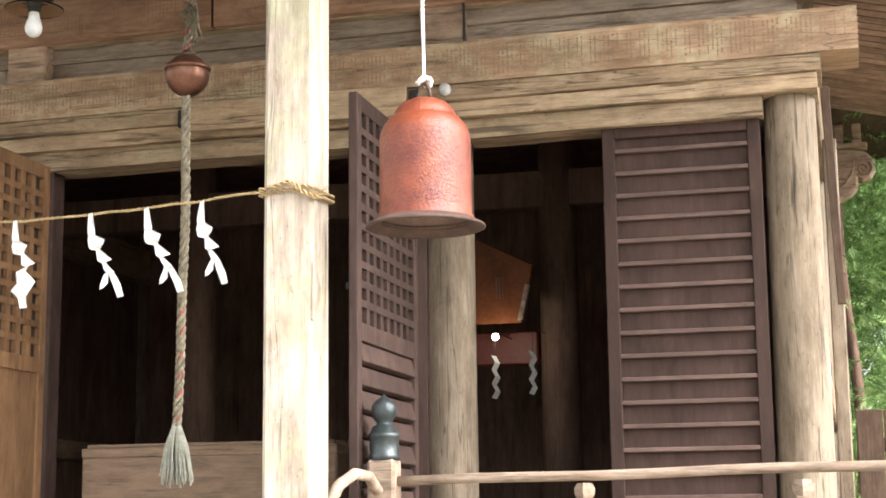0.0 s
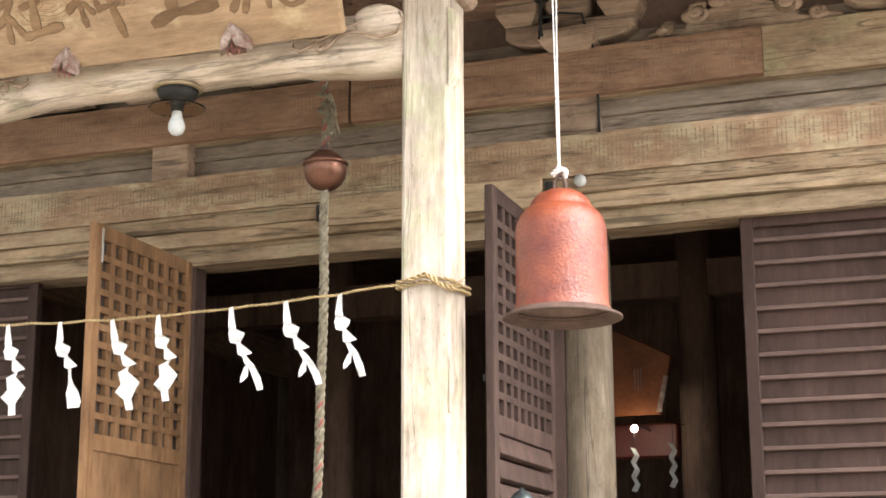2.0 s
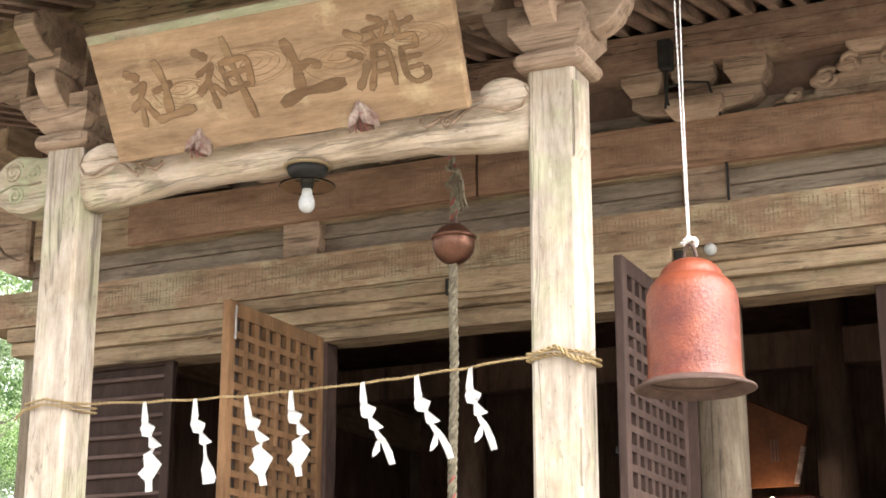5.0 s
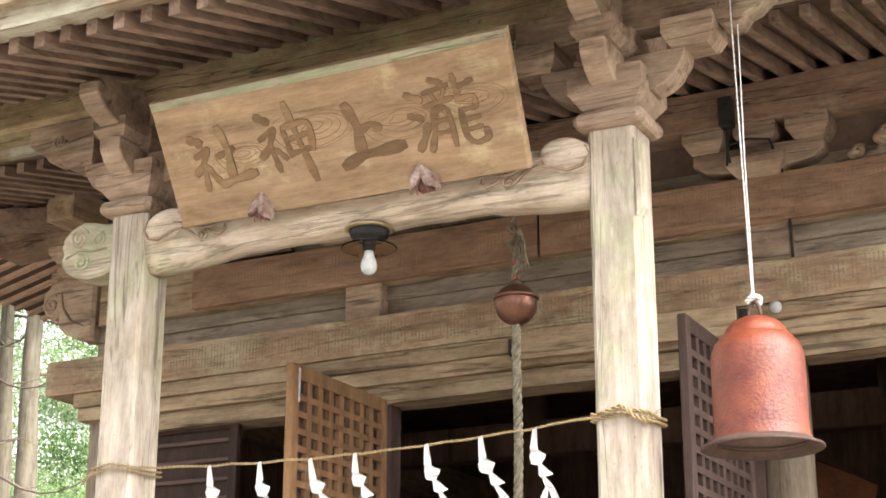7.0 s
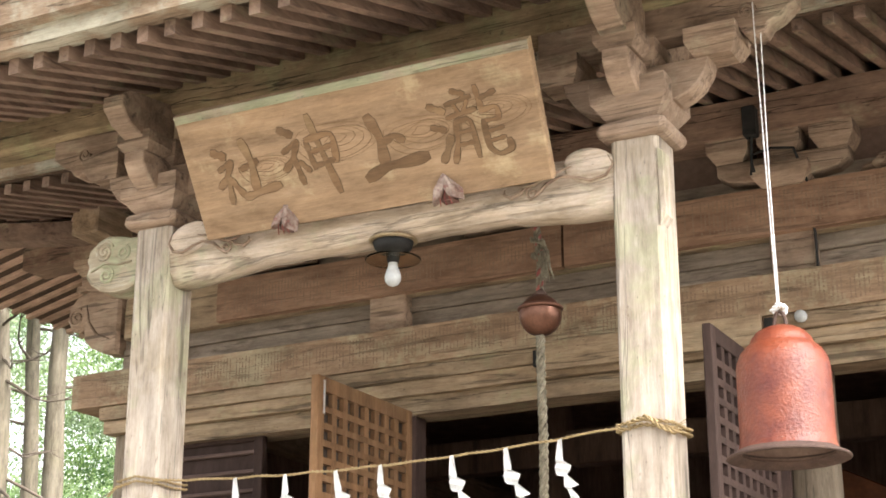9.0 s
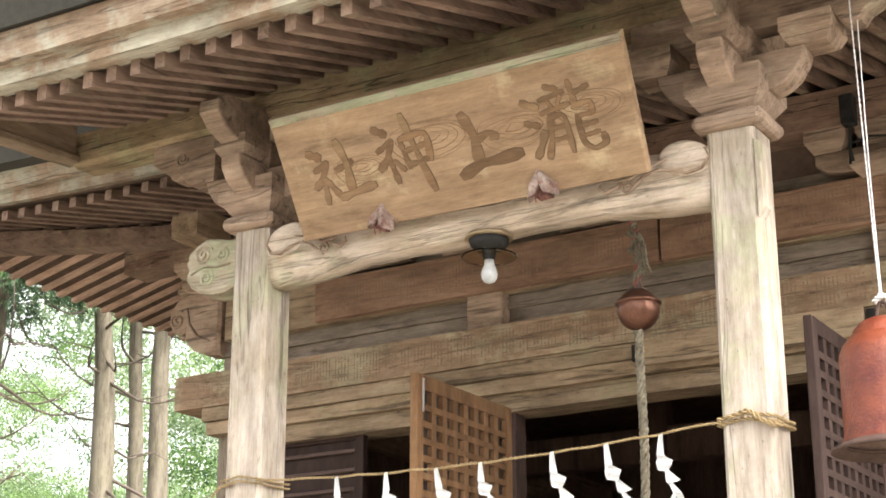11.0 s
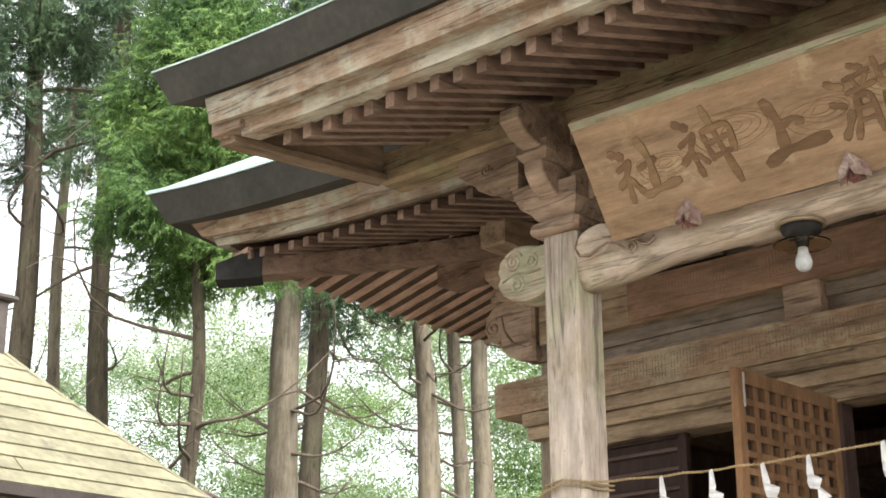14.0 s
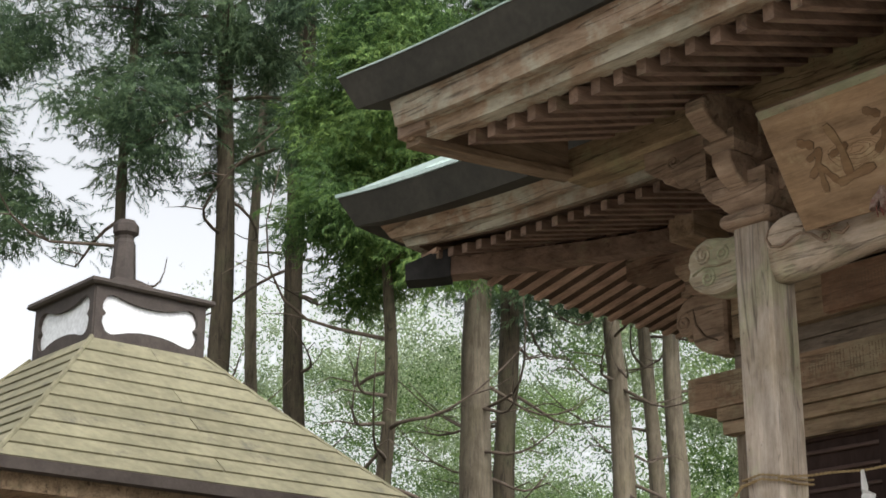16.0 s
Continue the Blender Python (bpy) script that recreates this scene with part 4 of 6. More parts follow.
def lattice_leaf(x, material, label, slats):
    """A hinged leaf standing open across the front, seen on its +x face; lattice above, boards or slats below."""
    t = 0.042
    y0, y1 = 6.53, 7.50
    door = thing("lattice_door", (x, y1, DZ0), label, "door", "doors of the middle opening")
    for a, b in ((y0, y0 + 0.065), (y1 - 0.06, y1)):
        part("stile", box(x - t, x, a, b, DZ0, DZ1, 0.004), material, door)
    a, b = y0 + 0.065, y1 - 0.06
    for z0, z1 in ((DZ1 - 0.075, DZ1), (2.45, 2.53), (DZ0, DZ0 + 0.1)):
        part("rail", box(x - t + 0.002, x - 0.002, a, b, z0, z1, 0.003), material, door)
    cols, rows = 8, 11
    pw = (b - a) / cols
    me = None
    for i in range(1, cols):
        y = a + i * pw
        if me is None:
            me = part("lattice_bar", box(x - t + 0.008, x - 0.006, -0.022, 0.022, 2.53, DZ1 - 0.075, 0), material, door, at=(0, y, 0)).data
        else:
            place("lattice_bar", me, door, at=(0, y, 0))
    ph = (DZ1 - 0.075 - 2.53) / rows
    me = None
    for i in range(1, rows):
        z = 2.53 + i * ph
        if me is None:
            me = part("lattice_bar", box(x - t + 0.006, x - 0.004, a, b, -0.016, 0.016, 0), material, door, at=(0, 0, z)).data
        else:
            place("lattice_bar", me, door, at=(0, 0, z))
    if slats:
        for i in range(9):
            z = 2.40 - i * 0.105
            bm = box(x - t, x - 0.004, a, b, z - 0.045, z + 0.045, 0.004)
            turn_bm(bm, Matrix.Rotation(radians(-16), 4, "Y"), (x - t / 2, 0, z))
            part("slat", bm, material, door)
        part("hasp", box(x - t - 0.016, x - t, y0 + 0.01, y0 + 0.014, 2.67, 2.70, 0.001), BLACKIRON, door, "small iron hasp")
    else:
        part("door_panel", box(x - t + 0.012, x - 0.012, a, b, DZ0 + 0.1, 2.45, 0), material, door)
        part("hinge", box(x - 0.001, x + 0.006, y0 + 0.05, y0 + 0.062, DZ1 - 0.19, DZ1 - 0.02, 0.001), STEEL, door, "small bright metal plate")
    # added sheet: darkens the holes in place of the shade behind the bars
    part("backing", box(x - t + 0.004, x - t + 0.010, a - 0.004, b + 0.004, 2.53, DZ1 - 0.072, 0), BACKING, door, "dark sheet added behind the lattice so its holes read dark")
    return door


lattice_leaf(-4.085, DOORLIGHT, "open orange-brown lattice door with a plain lower panel", False)
lattice_leaf(-2.075, DOORDARK, "open dark-brown lattice door with slats below", True)
for x0, x1, mat in ((-4.30, -4.128, DOORDARK), (-2.12, -2.06, DOORDARK)):
    part("door_jamb", box(x0, x1, YH + 0.02, YH + 0.14, FLOOR, 3.56, 0.004), mat, hall)


def shutter(x0, x1):
    s = thing("sliding_shutter", ((x0 + x1) / 2, YH + 0.06, DZ0), "dark brown wooden shutter with horizontal battens", "shutter", "shutters of the side bays")
    y = YH + 0.03
    for a, b in ((x0, x0 + 0.062), (x1 - 0.062, x1)):
        part("stile", box(a, b, y, y + 0.05, DZ0 + 0.03, 3.60, 0.004), SHUTTER, s)
    for z0, z1 in ((3.52, 3.60), (DZ0 + 0.03, DZ0 + 0.12)):
        part("rail", box(x0 + 0.062, x1 - 0.062, y + 0.002, y + 0.048, z0, z1, 0.003), SHUTTER, s)
    part("board", box(x0 + 0.06, x1 - 0.06, y + 0.032, y + 0.044, DZ0 + 0.1, 3.53, 0), SHUTTER, s)
    # thin paler battens draw the lit ledges across the dark board
    z, me = 3.455, None
    while z > DZ0 + 0.15:
        if me is None:
            me = part("batten", box(x0 + 0.06, x1 - 0.06, y + 0.002, y + 0.034, -0.0105, 0.0105, 0.003), BATTEN, s, at=(0, 0, z)).data
        else:
            place("batten", me, s, at=(0, 0, z))
        z -= 0.112


shutter(-1.165, -0.40)
shutter(-5.99, -5.14)

# faded writing on the boards: unreadable, so plain bars
FADEDINK = plain("faded_ink", (0.20, 0.13, 0.085), (0.29, 0.195, 0.13), 5, 0.9)
rng = random.Random(4)
for name, a, b, zs, y in (("faded_writing", -6.3, 0.0, ((4.005, 3.845),), YH - 0.108), ("faded_writing", -5.38, -3.22, ((4.455, 4.27),), YH - 0.096), ("faded_writing", -3.15, -1.05, ((4.465, 4.275),), YH - 0.096)):
    bm = bmesh.new()
    x = a
    while x < b:
        x += rng.choice((0.021, 0.021, 0.022, 0.023, 0.044))
        for top, low in zs:
            z = top + 0.006 * (x - XC) - rng.random() * 0.012
            stop = low + 0.006 * (x - XC) + (0.02 if rng.random() < 0.5 else 0.075) * rng.random()
            while z > stop:
                h = rng.uniform(0.006, 0.012)
                if rng.random() < 0.86:
                    w = rng.uniform(0.0025, 0.0045)
                    vs = [bm.verts.new((x + u * w, y, z - v * h)) for u, v in ((-1, 0), (1, 0), (1, 1), (-1, 1))]
                    bm.faces.new(vs)
                z -= h + 0.004
    tagged(part(name, bm, FADEDINK, hall, "rows of faded brown ink marks"), kind="stuff")

# ---- plaque over the porch beam ----
PB = Vector((-3.151, 5.415, 3.885))          # middle of the lower edge
PV = Vector((0.0355, -0.385, 0.425))         # up the face
PW, PH = 1.648, PV.length
pv = PV.normalized()
pu = Vector((1, 0, 0))
pn = pu.cross(pv).normalized()               # out of the face, to the viewer
if pn.y > 0:
    pn = -pn
PM = Matrix(((pu.x, pv.x, pn.x, PB.x), (pu.y, pv.y, pn.y, PB.y), (pu.z, pv.z, pn.z, PB.z), (0, 0, 0, 1)))
plaque = thing("name_plaque", PB, "large brown wooden name plaque leaning forward over the beam", "plaque")
bm = bmesh.new()
sh = 0.036
out = [(-PW / 2, 0), (PW / 2, 0), (PW / 2 + sh, PH), (-PW / 2 + sh, PH)]
prism(out, "Z", -0.052, 0.0, 0.006, bm)
bmesh.ops.transform(bm, matrix=PM, verts=bm.verts)
board = part("board", bm, PLAQUE, plaque, "brown planed board with swirling grain")
bm = prism([(-PW / 2 + sh + 0.004, PH - 0.036), (PW / 2 + sh - 0.004, PH - 0.036), (PW / 2 + sh - 0.002, PH - 0.001), (-PW / 2 + sh + 0.002, PH - 0.001)], "Z", -0.01, 0.004, 0.0)
bmesh.ops.transform(bm, matrix=PM, verts=bm.verts)
part("worn_edge", bm, NOSEWOOD, plaque, "upper edge worn pale and grown with yellow-green lichen")


STROKES = {
    "sha": [((0.06, 0.88), (0.22, 0.80), 0.13), ((0.08, 0.60), (0.32, 0.70), 0.08), ((0.31, 0.70), (0.18, 0.48), (0.02, 0.34), 0.09), ((0.20, 0.50), (0.14, 0.08), 0.09), ((0.22, 0.44), (0.38, 0.16), 0.10),
            ((0.46, 0.56), (0.74, 0.64), 0.09), ((0.58, 0.98), (0.66, 0.62), (0.60, 0.18), 0.12), ((0.40, 0.12), (0.60, 0.16), (1.0, 0.22), 0.11)],
    "kami": [((0.10, 0.90), (0.26, 0.82), 0.12), ((0.06, 0.62), (0.34, 0.72), 0.08), ((0.33, 0.72), (0.20, 0.52), (0.02, 0.40), 0.09), ((0.22, 0.52), (0.26, 0.20), 0.09), ((0.30, 0.46), (0.42, 0.34), 0.08),
             ((0.62, 1.0), (0.70, 0.55), (0.82, 0.02), 0.10), ((0.48, 0.70), (0.52, 0.36), 0.08), ((0.50, 0.72), (0.96, 0.76), (0.90, 0.40), 0.09), ((0.54, 0.56), (0.88, 0.60), 0.07), ((0.54, 0.38), (0.88, 0.42), 0.07)],
    "ue": [((0.24, 1.0), (0.36, 0.66), (0.32, 0.22), 0.15), ((0.40, 0.58), (0.58, 0.66), (0.70, 0.56), 0.10), ((0.0, 0.06), (0.34, 0.20), (0.60, 0.20), (1.0, 0.24), 0.15)],
    "taki": [((0.02, 0.84), (0.20, 0.74), 0.09), ((0.0, 0.56), (0.16, 0.50), 0.08), ((0.04, 0.10), (0.14, 0.24), (0.22, 0.40), 0.09), ((0.38, 0.98), (0.52, 0.92), 0.07), ((0.26, 0.82), (0.60, 0.87), 0.06),
             ((0.36, 0.80), (0.40, 0.70), 0.05), ((0.55, 0.82), (0.48, 0.70), 0.05), ((0.24, 0.65), (0.64, 0.70), 0.06), ((0.34, 0.58), (0.30, 0.30), (0.20, 0.06), 0.07), ((0.34, 0.58), (0.55, 0.60), (0.54, 0.08), 0.06),
             ((0.34, 0.43), (0.52, 0.44), 0.05), ((0.32, 0.27), (0.52, 0.28), 0.05)],
    "taki_right": [((0.70, 0.98), (0.72, 0.68), 0.07), ((0.73, 0.82), (0.94, 0.88), 0.06), ((0.70, 0.66), (0.94, 0.69), (0.92, 0.52), 0.06), ((0.72, 0.52), (0.92, 0.52), 0.05),
                   ((0.71, 0.52), (0.70, 0.16), (0.82, 0.05), (1.0, 0.10), (0.99, 0.22), 0.07), ((0.76, 0.38), (0.94, 0.40), 0.05), ((0.76, 0.25), (0.94, 0.27), 0.05)],
}


def brush(pts, w, grow, sx, sy, z):
    """One brush stroke: swelling head, thinner middle, rounded tail."""
    P = [Vector((p[0] * sx, p[1] * sy)) for p in pts]
    dense = []
    for a, b in zip(P, P[1:]):
        for i in range(5):
            dense.append(a.lerp(b, i / 5))
    dense.append(P[-1])
    for _ in range(2):
        dense = [dense[0]] + [(dense[i - 1] + dense[i] * 2 + dense[i + 1]) / 4 for i in range(1, len(dense) - 1)] + [dense[-1]]
    left, right = [], []
    m = len(dense)
    for i, p in enumerate(dense):
        d = (dense[min(i + 1, m - 1)] - dense[max(i - 1, 0)]).normalized()
        k = Vector((-d.y, d.x))
        u = i / (m - 1)
        h = 0.5 * w * sx * (1.15 - 0.55 * math.sin(math.pi * min(1, u * 1.1)) ** 2 * 0.6 + 0.1 * math.sin(u * 9)) + grow
        if i in (0, m - 1):
            h *= 0.62
            p = p + d * (grow + 0.3 * w * sx) * (-1 if i == 0 else 1)
        left.append(p + k * h)
        right.append(p - k * h)
    return left, right


def letter(key, u, v, w, h):
    # a wider dark stroke under each one paints recess shade; nothing is cut in
    for name, grow, up_, mat in (("stroke_edge", 0.0030, 0.0008, INKEDGE), ("stroke", 0.0, 0.0034, INK)):
        for j, st in enumerate(STROKES[key]):
            bm = bmesh.new()
            left, right = brush(st[:-1], st[-1], grow, w, h, 0)
            z = up_ + 0.00015 * j
            a = [bm.verts.new((u - w / 2 + p.x, v - h / 2 + p.y, z)) for p in left]
            b = [bm.verts.new((u - w / 2 + p.x, v - h / 2 + p.y, z)) for p in right]
            for i in range(len(a) - 1):
                bm.faces.new((b[i], b[i + 1], a[i + 1], a[i]))
            bmesh.ops.recalc_face_normals(bm, faces=bm.faces[:])
            bmesh.ops.transform(bm, matrix=PM, verts=bm.verts)
            part(name, bm, mat, plaque, "brush stroke carved into the board, darker brown" if name == "stroke" else "")


for key, u, v, w, h in (("sha", -0.525, 0.275, 0.29, 0.29), ("kami", -0.195, 0.285, 0.28, 0.35), ("ue", 0.18, 0.265, 0.28, 0.27), ("taki", 0.535, 0.285, 0.315, 0.315), ("taki_right", 0.535, 0.285, 0.315, 0.315)):
    letter(key, u, v, w, h)
# rings of grain cut by wear round two knots
for cu_, cv_, s in ((-0.06, 0.34, 1.0), (0.33, 0.30, 0.9), (0.66, 0.33, 0.8), (-0.42, 0.28, 0.7)):
    for j in range(5):
        r = (0.025 + 0.02 * j) * s
        pts = []
        for i in range(19):
            a = 2 * math.pi * i / 18
            pts.append(PM @ Vector((cu_ + r * 1.9 * math.cos(a) + 0.01 * math.sin(3 * a + j), cv_ + r * 0.8 * math.sin(a) * (1 + 0.25 * math.sin(a + j)), 0.0006)))
        part("grain_ring", tube(pts, 0.0011, 4), INK, plaque)

# two wedges that hold the plaque, with peeling red and white paint
REDWHITE = plain("peeling_red_white", (0.12, 0.06, 0.045), (0.38, 0.30, 0.25), 18, 0.8, spots=(0.20, 0.042, 0.034))
DARKRED = plain("dark_red_wood", (0.10, 0.05, 0.04), (0.17, 0.09, 0.07), 12, 0.8)
for x, tilt, s in ((-3.545, 14, 0.85), (-2.775, -4, 1.0)):
    w = thing("plaque_rest", (x, 5.40, 3.86), "carved wooden plaque rest with peeling red and white paint", "bracket", "rests under the plaque")
    base = (x, 5.39, 3.90)
    for sd in (-1, 1):
        pts = [(0, 0.085), (sd * 0.02, 0.07), (sd * 0.06, 0.0), (sd * 0.065, -0.05), (sd * 0.035, -0.035), (sd * 0.01, 0.01)]
        bm = prism([(x + u * s, 3.90 + v * s) for u, v in pts], "Y", 5.345, 5.42, 0.006)
        turn_bm(bm, Matrix.Rotation(radians(tilt), 4, "Y") @ Matrix.Rotation(radians(-22 * sd), 4, "Z"), base)
        part("wing", bm, REDWHITE, w)
    bm = prism([(x - 0.012 * s, 3.965), (x + 0.012 * s, 3.965), (x + 0.03 * s, 3.86), (x - 0.03 * s, 3.86)], "Y", 5.375, 5.425, 0.004)
    turn_bm(bm, Matrix.Rotation(radians(tilt), 4, "Y"), base)
    part("core", bm, DARKRED, w)
    for j in range(3):
        part("thread", tube([(x + (j - 1) * 0.014, 5.36, 3.93), (x + (j - 1) * 0.02, 5.35, 3.87), (x + (j - 0.6) * 0.026, 5.352, 3.83)], 0.0022, 5), REDTHREAD, w)

# ---- red iron bell ----
BX, BY = -1.503, 5.55
bell = thing("hanging_bell", (BX, BY, 2.73), "red-painted bell cut from a steel cylinder, hanging on white cord", "bell")
prof = [(0.01, 3.213), (0.05, 3.208), (0.085, 3.192), (0.108, 3.167), (0.116, 3.147), (0.120, 3.139), (0.130, 3.134), (0.136, 3.127), (0.152, 3.108), (0.163, 3.083), (0.168, 3.055), (0.169, 2.95), (0.169, 2.80),
        (0.171, 2.775), (0.182, 2.752)]
me_in = [(0.178, 2.749), (0.164, 2.80), (0.164, 3.04), (0.13, 3.11), (0.01, 3.18)]
bm = bmesh.new()
lathe(prof, (BX, BY, 0), 56, bm, capped=False)
for v in bm.verts:
    d = noise.noise(v.co * 40) * 0.0008
    v.co.x += d
    v.co.y += d
part("bell_body", bm, REDPAINT, bell, "rough red paint faded to pink", True)
part("inner_face", lathe(me_in, (BX, BY, 0), 40, capped=False), BELLINSIDE, bell, "dark inside of the bell", True)
part("rim", lathe([(0.168, 2.765), (0.181, 2.756), (0.200, 2.742), (0.218, 2.735), (0.220, 2.728), (0.212, 2.724), (0.190, 2.735), (0.166, 2.748)], (BX, BY, 0), 56, capped=False), RUST, bell, "flared rusty rim", True)
pts = [(BX + 0.022 * math.cos(a), BY, 3.215 + 0.055 * math.sin(a)) for a in [math.pi * i / 10 for i in range(11)]]
part("lug", tube(pts, 0.007, 8), RUST, bell, "rusty iron loop")
part("knot", twisted([(BX - 0.025, BY - 0.01, 3.27), (BX, BY - 0.02, 3.29), (BX + 0.025, BY, 3.285), (BX + 0.015, BY + 0.015, 3.262), (BX - 0.012, BY + 0.01, 3.275)], 0.010, 2, 0.03), CORD, bell)
part("cord", twisted([(BX - 0.004, BY, 3.28), (BX - 0.012, BY, 3.8), (BX - 0.018, YP - 0.06, 4.40), (BX - 0.018, YP - 0.062, 4.52)], 0.003, 2, 0.05), CORD, bell, "white cord")
part("cord", tube([(BX + 0.002, BY, 3.28), (BX - 0.002, BY, 3.8), (BX + 0.002, YP - 0.045, 4.40), (BX + 0.002, YP + 0.062, 4.44)], 0.0022, 6), CORD, bell)

# ---- bell rope with copper jingle ball ----
RX, RY = -2.652, 6.0
rope = thing("bell_rope", (RX, RY, 1.8), "hanging hemp bell rope with a copper jingle ball and frayed tassel", "bell rope")
r = 0.091
prof = [(0.004, -r)] + [(r * math.cos(a), r * math.sin(a)) for a in [radians(-80 + 10 * i) for i in range(17)]] + [(0.004, r)]
ball = part("jingle_ball", lathe(prof, (RX, RY, 3.522), 32), COPPER, rope, "dull copper ball", True)
part("band", lathe([(r - 0.002, 0.018), (r + 0.006, 0.022), (r + 0.008, 0.028), (r + 0.006, 0.034), (r - 0.004, 0.038)], (RX, RY, 3.522), 32), COPPER, ball, "raised band", True)
part("neck", lathe([(0.03, 0.075), (0.034, 0.088), (0.02, 0.105), (0.012, 0.12)], (RX, RY, 3.522), 16), RUST, ball, "", True)
rz = random.Random(3)
pts = [(RX + 0.003 * math.sin(z * 9) - 0.030 * max(0, (2.7 - z)) / 0.6 * 0.6, RY, z) for z in [3.435 - i * 0.1 for i in range(14)]] + [(RX - 0.02, RY, 2.06)]
part("rope", twisted(pts, 0.02, 3, 0.11), HEMP, rope, "thick laid hemp rope", True)
part("red_strand", twisted([(p[0] + 0.004, p[1] - 0.006, p[2]) for p in pts[9:]], 0.0135, 1, 0.085, 5), REDTHREAD, rope)
part("upper_rope", twisted([(RX - 0.003, RY, 3.62), (RX + 0.004, RY, 3.75), (RX - 0.012, RY, 3.95), (RX - 0.01, RY, 4.2), (RX - 0.012, RY, 4.83)], 0.017, 3, 0.07), HEMP, rope)
part("red_strand", twisted([(RX + 0.002, RY - 0.008, 3.62), (RX + 0.008, RY - 0.008, 3.75), (RX - 0.008, RY - 0.008, 3.95), (RX - 0.006, RY - 0.008, 4.2)], 0.016, 1, 0.07, 5), REDTHREAD, rope)
part("rag_knot", twisted([(RX - 0.03, RY - 0.02, 3.86), (RX + 0.03, RY - 0.03, 3.84), (RX + 0.02, RY + 0.02, 3.81), (RX - 0.03, RY - 0.01, 3.79), (RX + 0.028, RY - 0.02, 3.76), (RX + 0.035, RY - 0.02, 3.68)], 0.013, 2, 0.04), HEMP, rope)
for j in range(4):
    x = RX + 0.012 + 0.012 * j
    part("loose_end", tube([(x, RY - 0.02, 3.80), (x + 0.012, RY - 0.03, 3.72), (x + 0.01 * j, RY - 0.025, 3.63 + 0.012 * j)], [0.006, 0.005, 0.003], 5), HEMP, rope)
bm = bmesh.new()
for j in range(110):
    a, q = rz.random() * 6.28, rz.random() ** 0.5
    ex, ey = RX - 0.015 + math.cos(a) * q * 0.075, RY + math.sin(a) * q * 0.06
    zb = 1.80 + rz.random() * 0.05 + 0.03 * q
    tube([(RX - 0.02 + math.cos(a) * 0.012 * q, RY + math.sin(a) * 0.012 * q, 2.075), (RX - 0.018 + math.cos(a) * 0.05 * q, RY + math.sin(a) * 0.045 * q, 1.98), (ex, ey, zb)], [0.0035, 0.004, 0.0025], 4, bm)
tagged(part("tassel", bm, FRAY, rope, "grey frayed tassel"), kind="stuff")

# ---- straw rope with paper streamers between the posts ----
sr = thing("sacred_rope", (XC, YP - 0.12, 2.85), "thin straw rope tied between the posts, hung with paper streamers", "rope")
ys = YP - 0.113
line = []
for i in range(25):
    u = i / 24
    x = PX[0] + 0.09 + (PX[1] - PX[0] - 0.18) * u
    line.append((x, ys + 0.004 * math.sin(i * 1.9), 2.868 + 0.022 * u - 0.045 * 4 * u * (1 - u) + 0.003 * math.sin(i * 2.3)))
part("straw_rope", twisted(line, 0.0058, 2, 0.045), STRAW, sr, "golden straw rope")
for px, z, tail in ((PX[0], 2.868, -1), (PX[1], 2.885, 1)):
    q = 0.108
    for dz, tw in ((0.012, 0.0), (-0.008, 0.02)):
        ringp = [(px - q, YP - q + tw * 0.2, z + dz), (px, YP - q - 0.008, z + dz + 0.014), (px + q, YP - q, z + dz - 0.006), (px + q + 0.004, YP, z + dz - 0.01), (px + q, YP + q, z + dz), (px, YP + q + 0.004, z + dz + 0.01), (px - q, YP + q, z + dz), (px - q - 0.004, YP, z + dz + 0.006), (px - q, YP - q, z + dz)]
        part("wrapping", twisted(ringp, 0.008 if tail > 0 else 0.0055, 2, 0.05), STRAW, sr)
    if tail > 0:
        part("tie", twisted([(px - 0.06, YP - 0.125, z + 0.012), (px + 0.02, YP - 0.135, z + 0.03), (px + 0.07, YP - 0.125, z - 0.012), (px + 0.12, YP - 0.115, z - 0.035), (px + 0.14, YP - 0.10, z - 0.028)], 0.010, 2, 0.05), STRAW, sr)
        for j in range(5):
            part("straw_end", tube([(px + 0.11, YP - 0.11, z - 0.02), (px + 0.145 + 0.004 * j, YP - 0.10, z - 0.035 + 0.012 * j)], 0.0016, 4), STRAW, sr)
    else:
        part("tie", twisted([(px - 0.02, YP - 0.12, z), (px - 0.1, YP - 0.13, z - 0.02), (px - 0.16, YP - 0.1, z - 0.05)], 0.007, 2, 0.04), STRAW, sr)


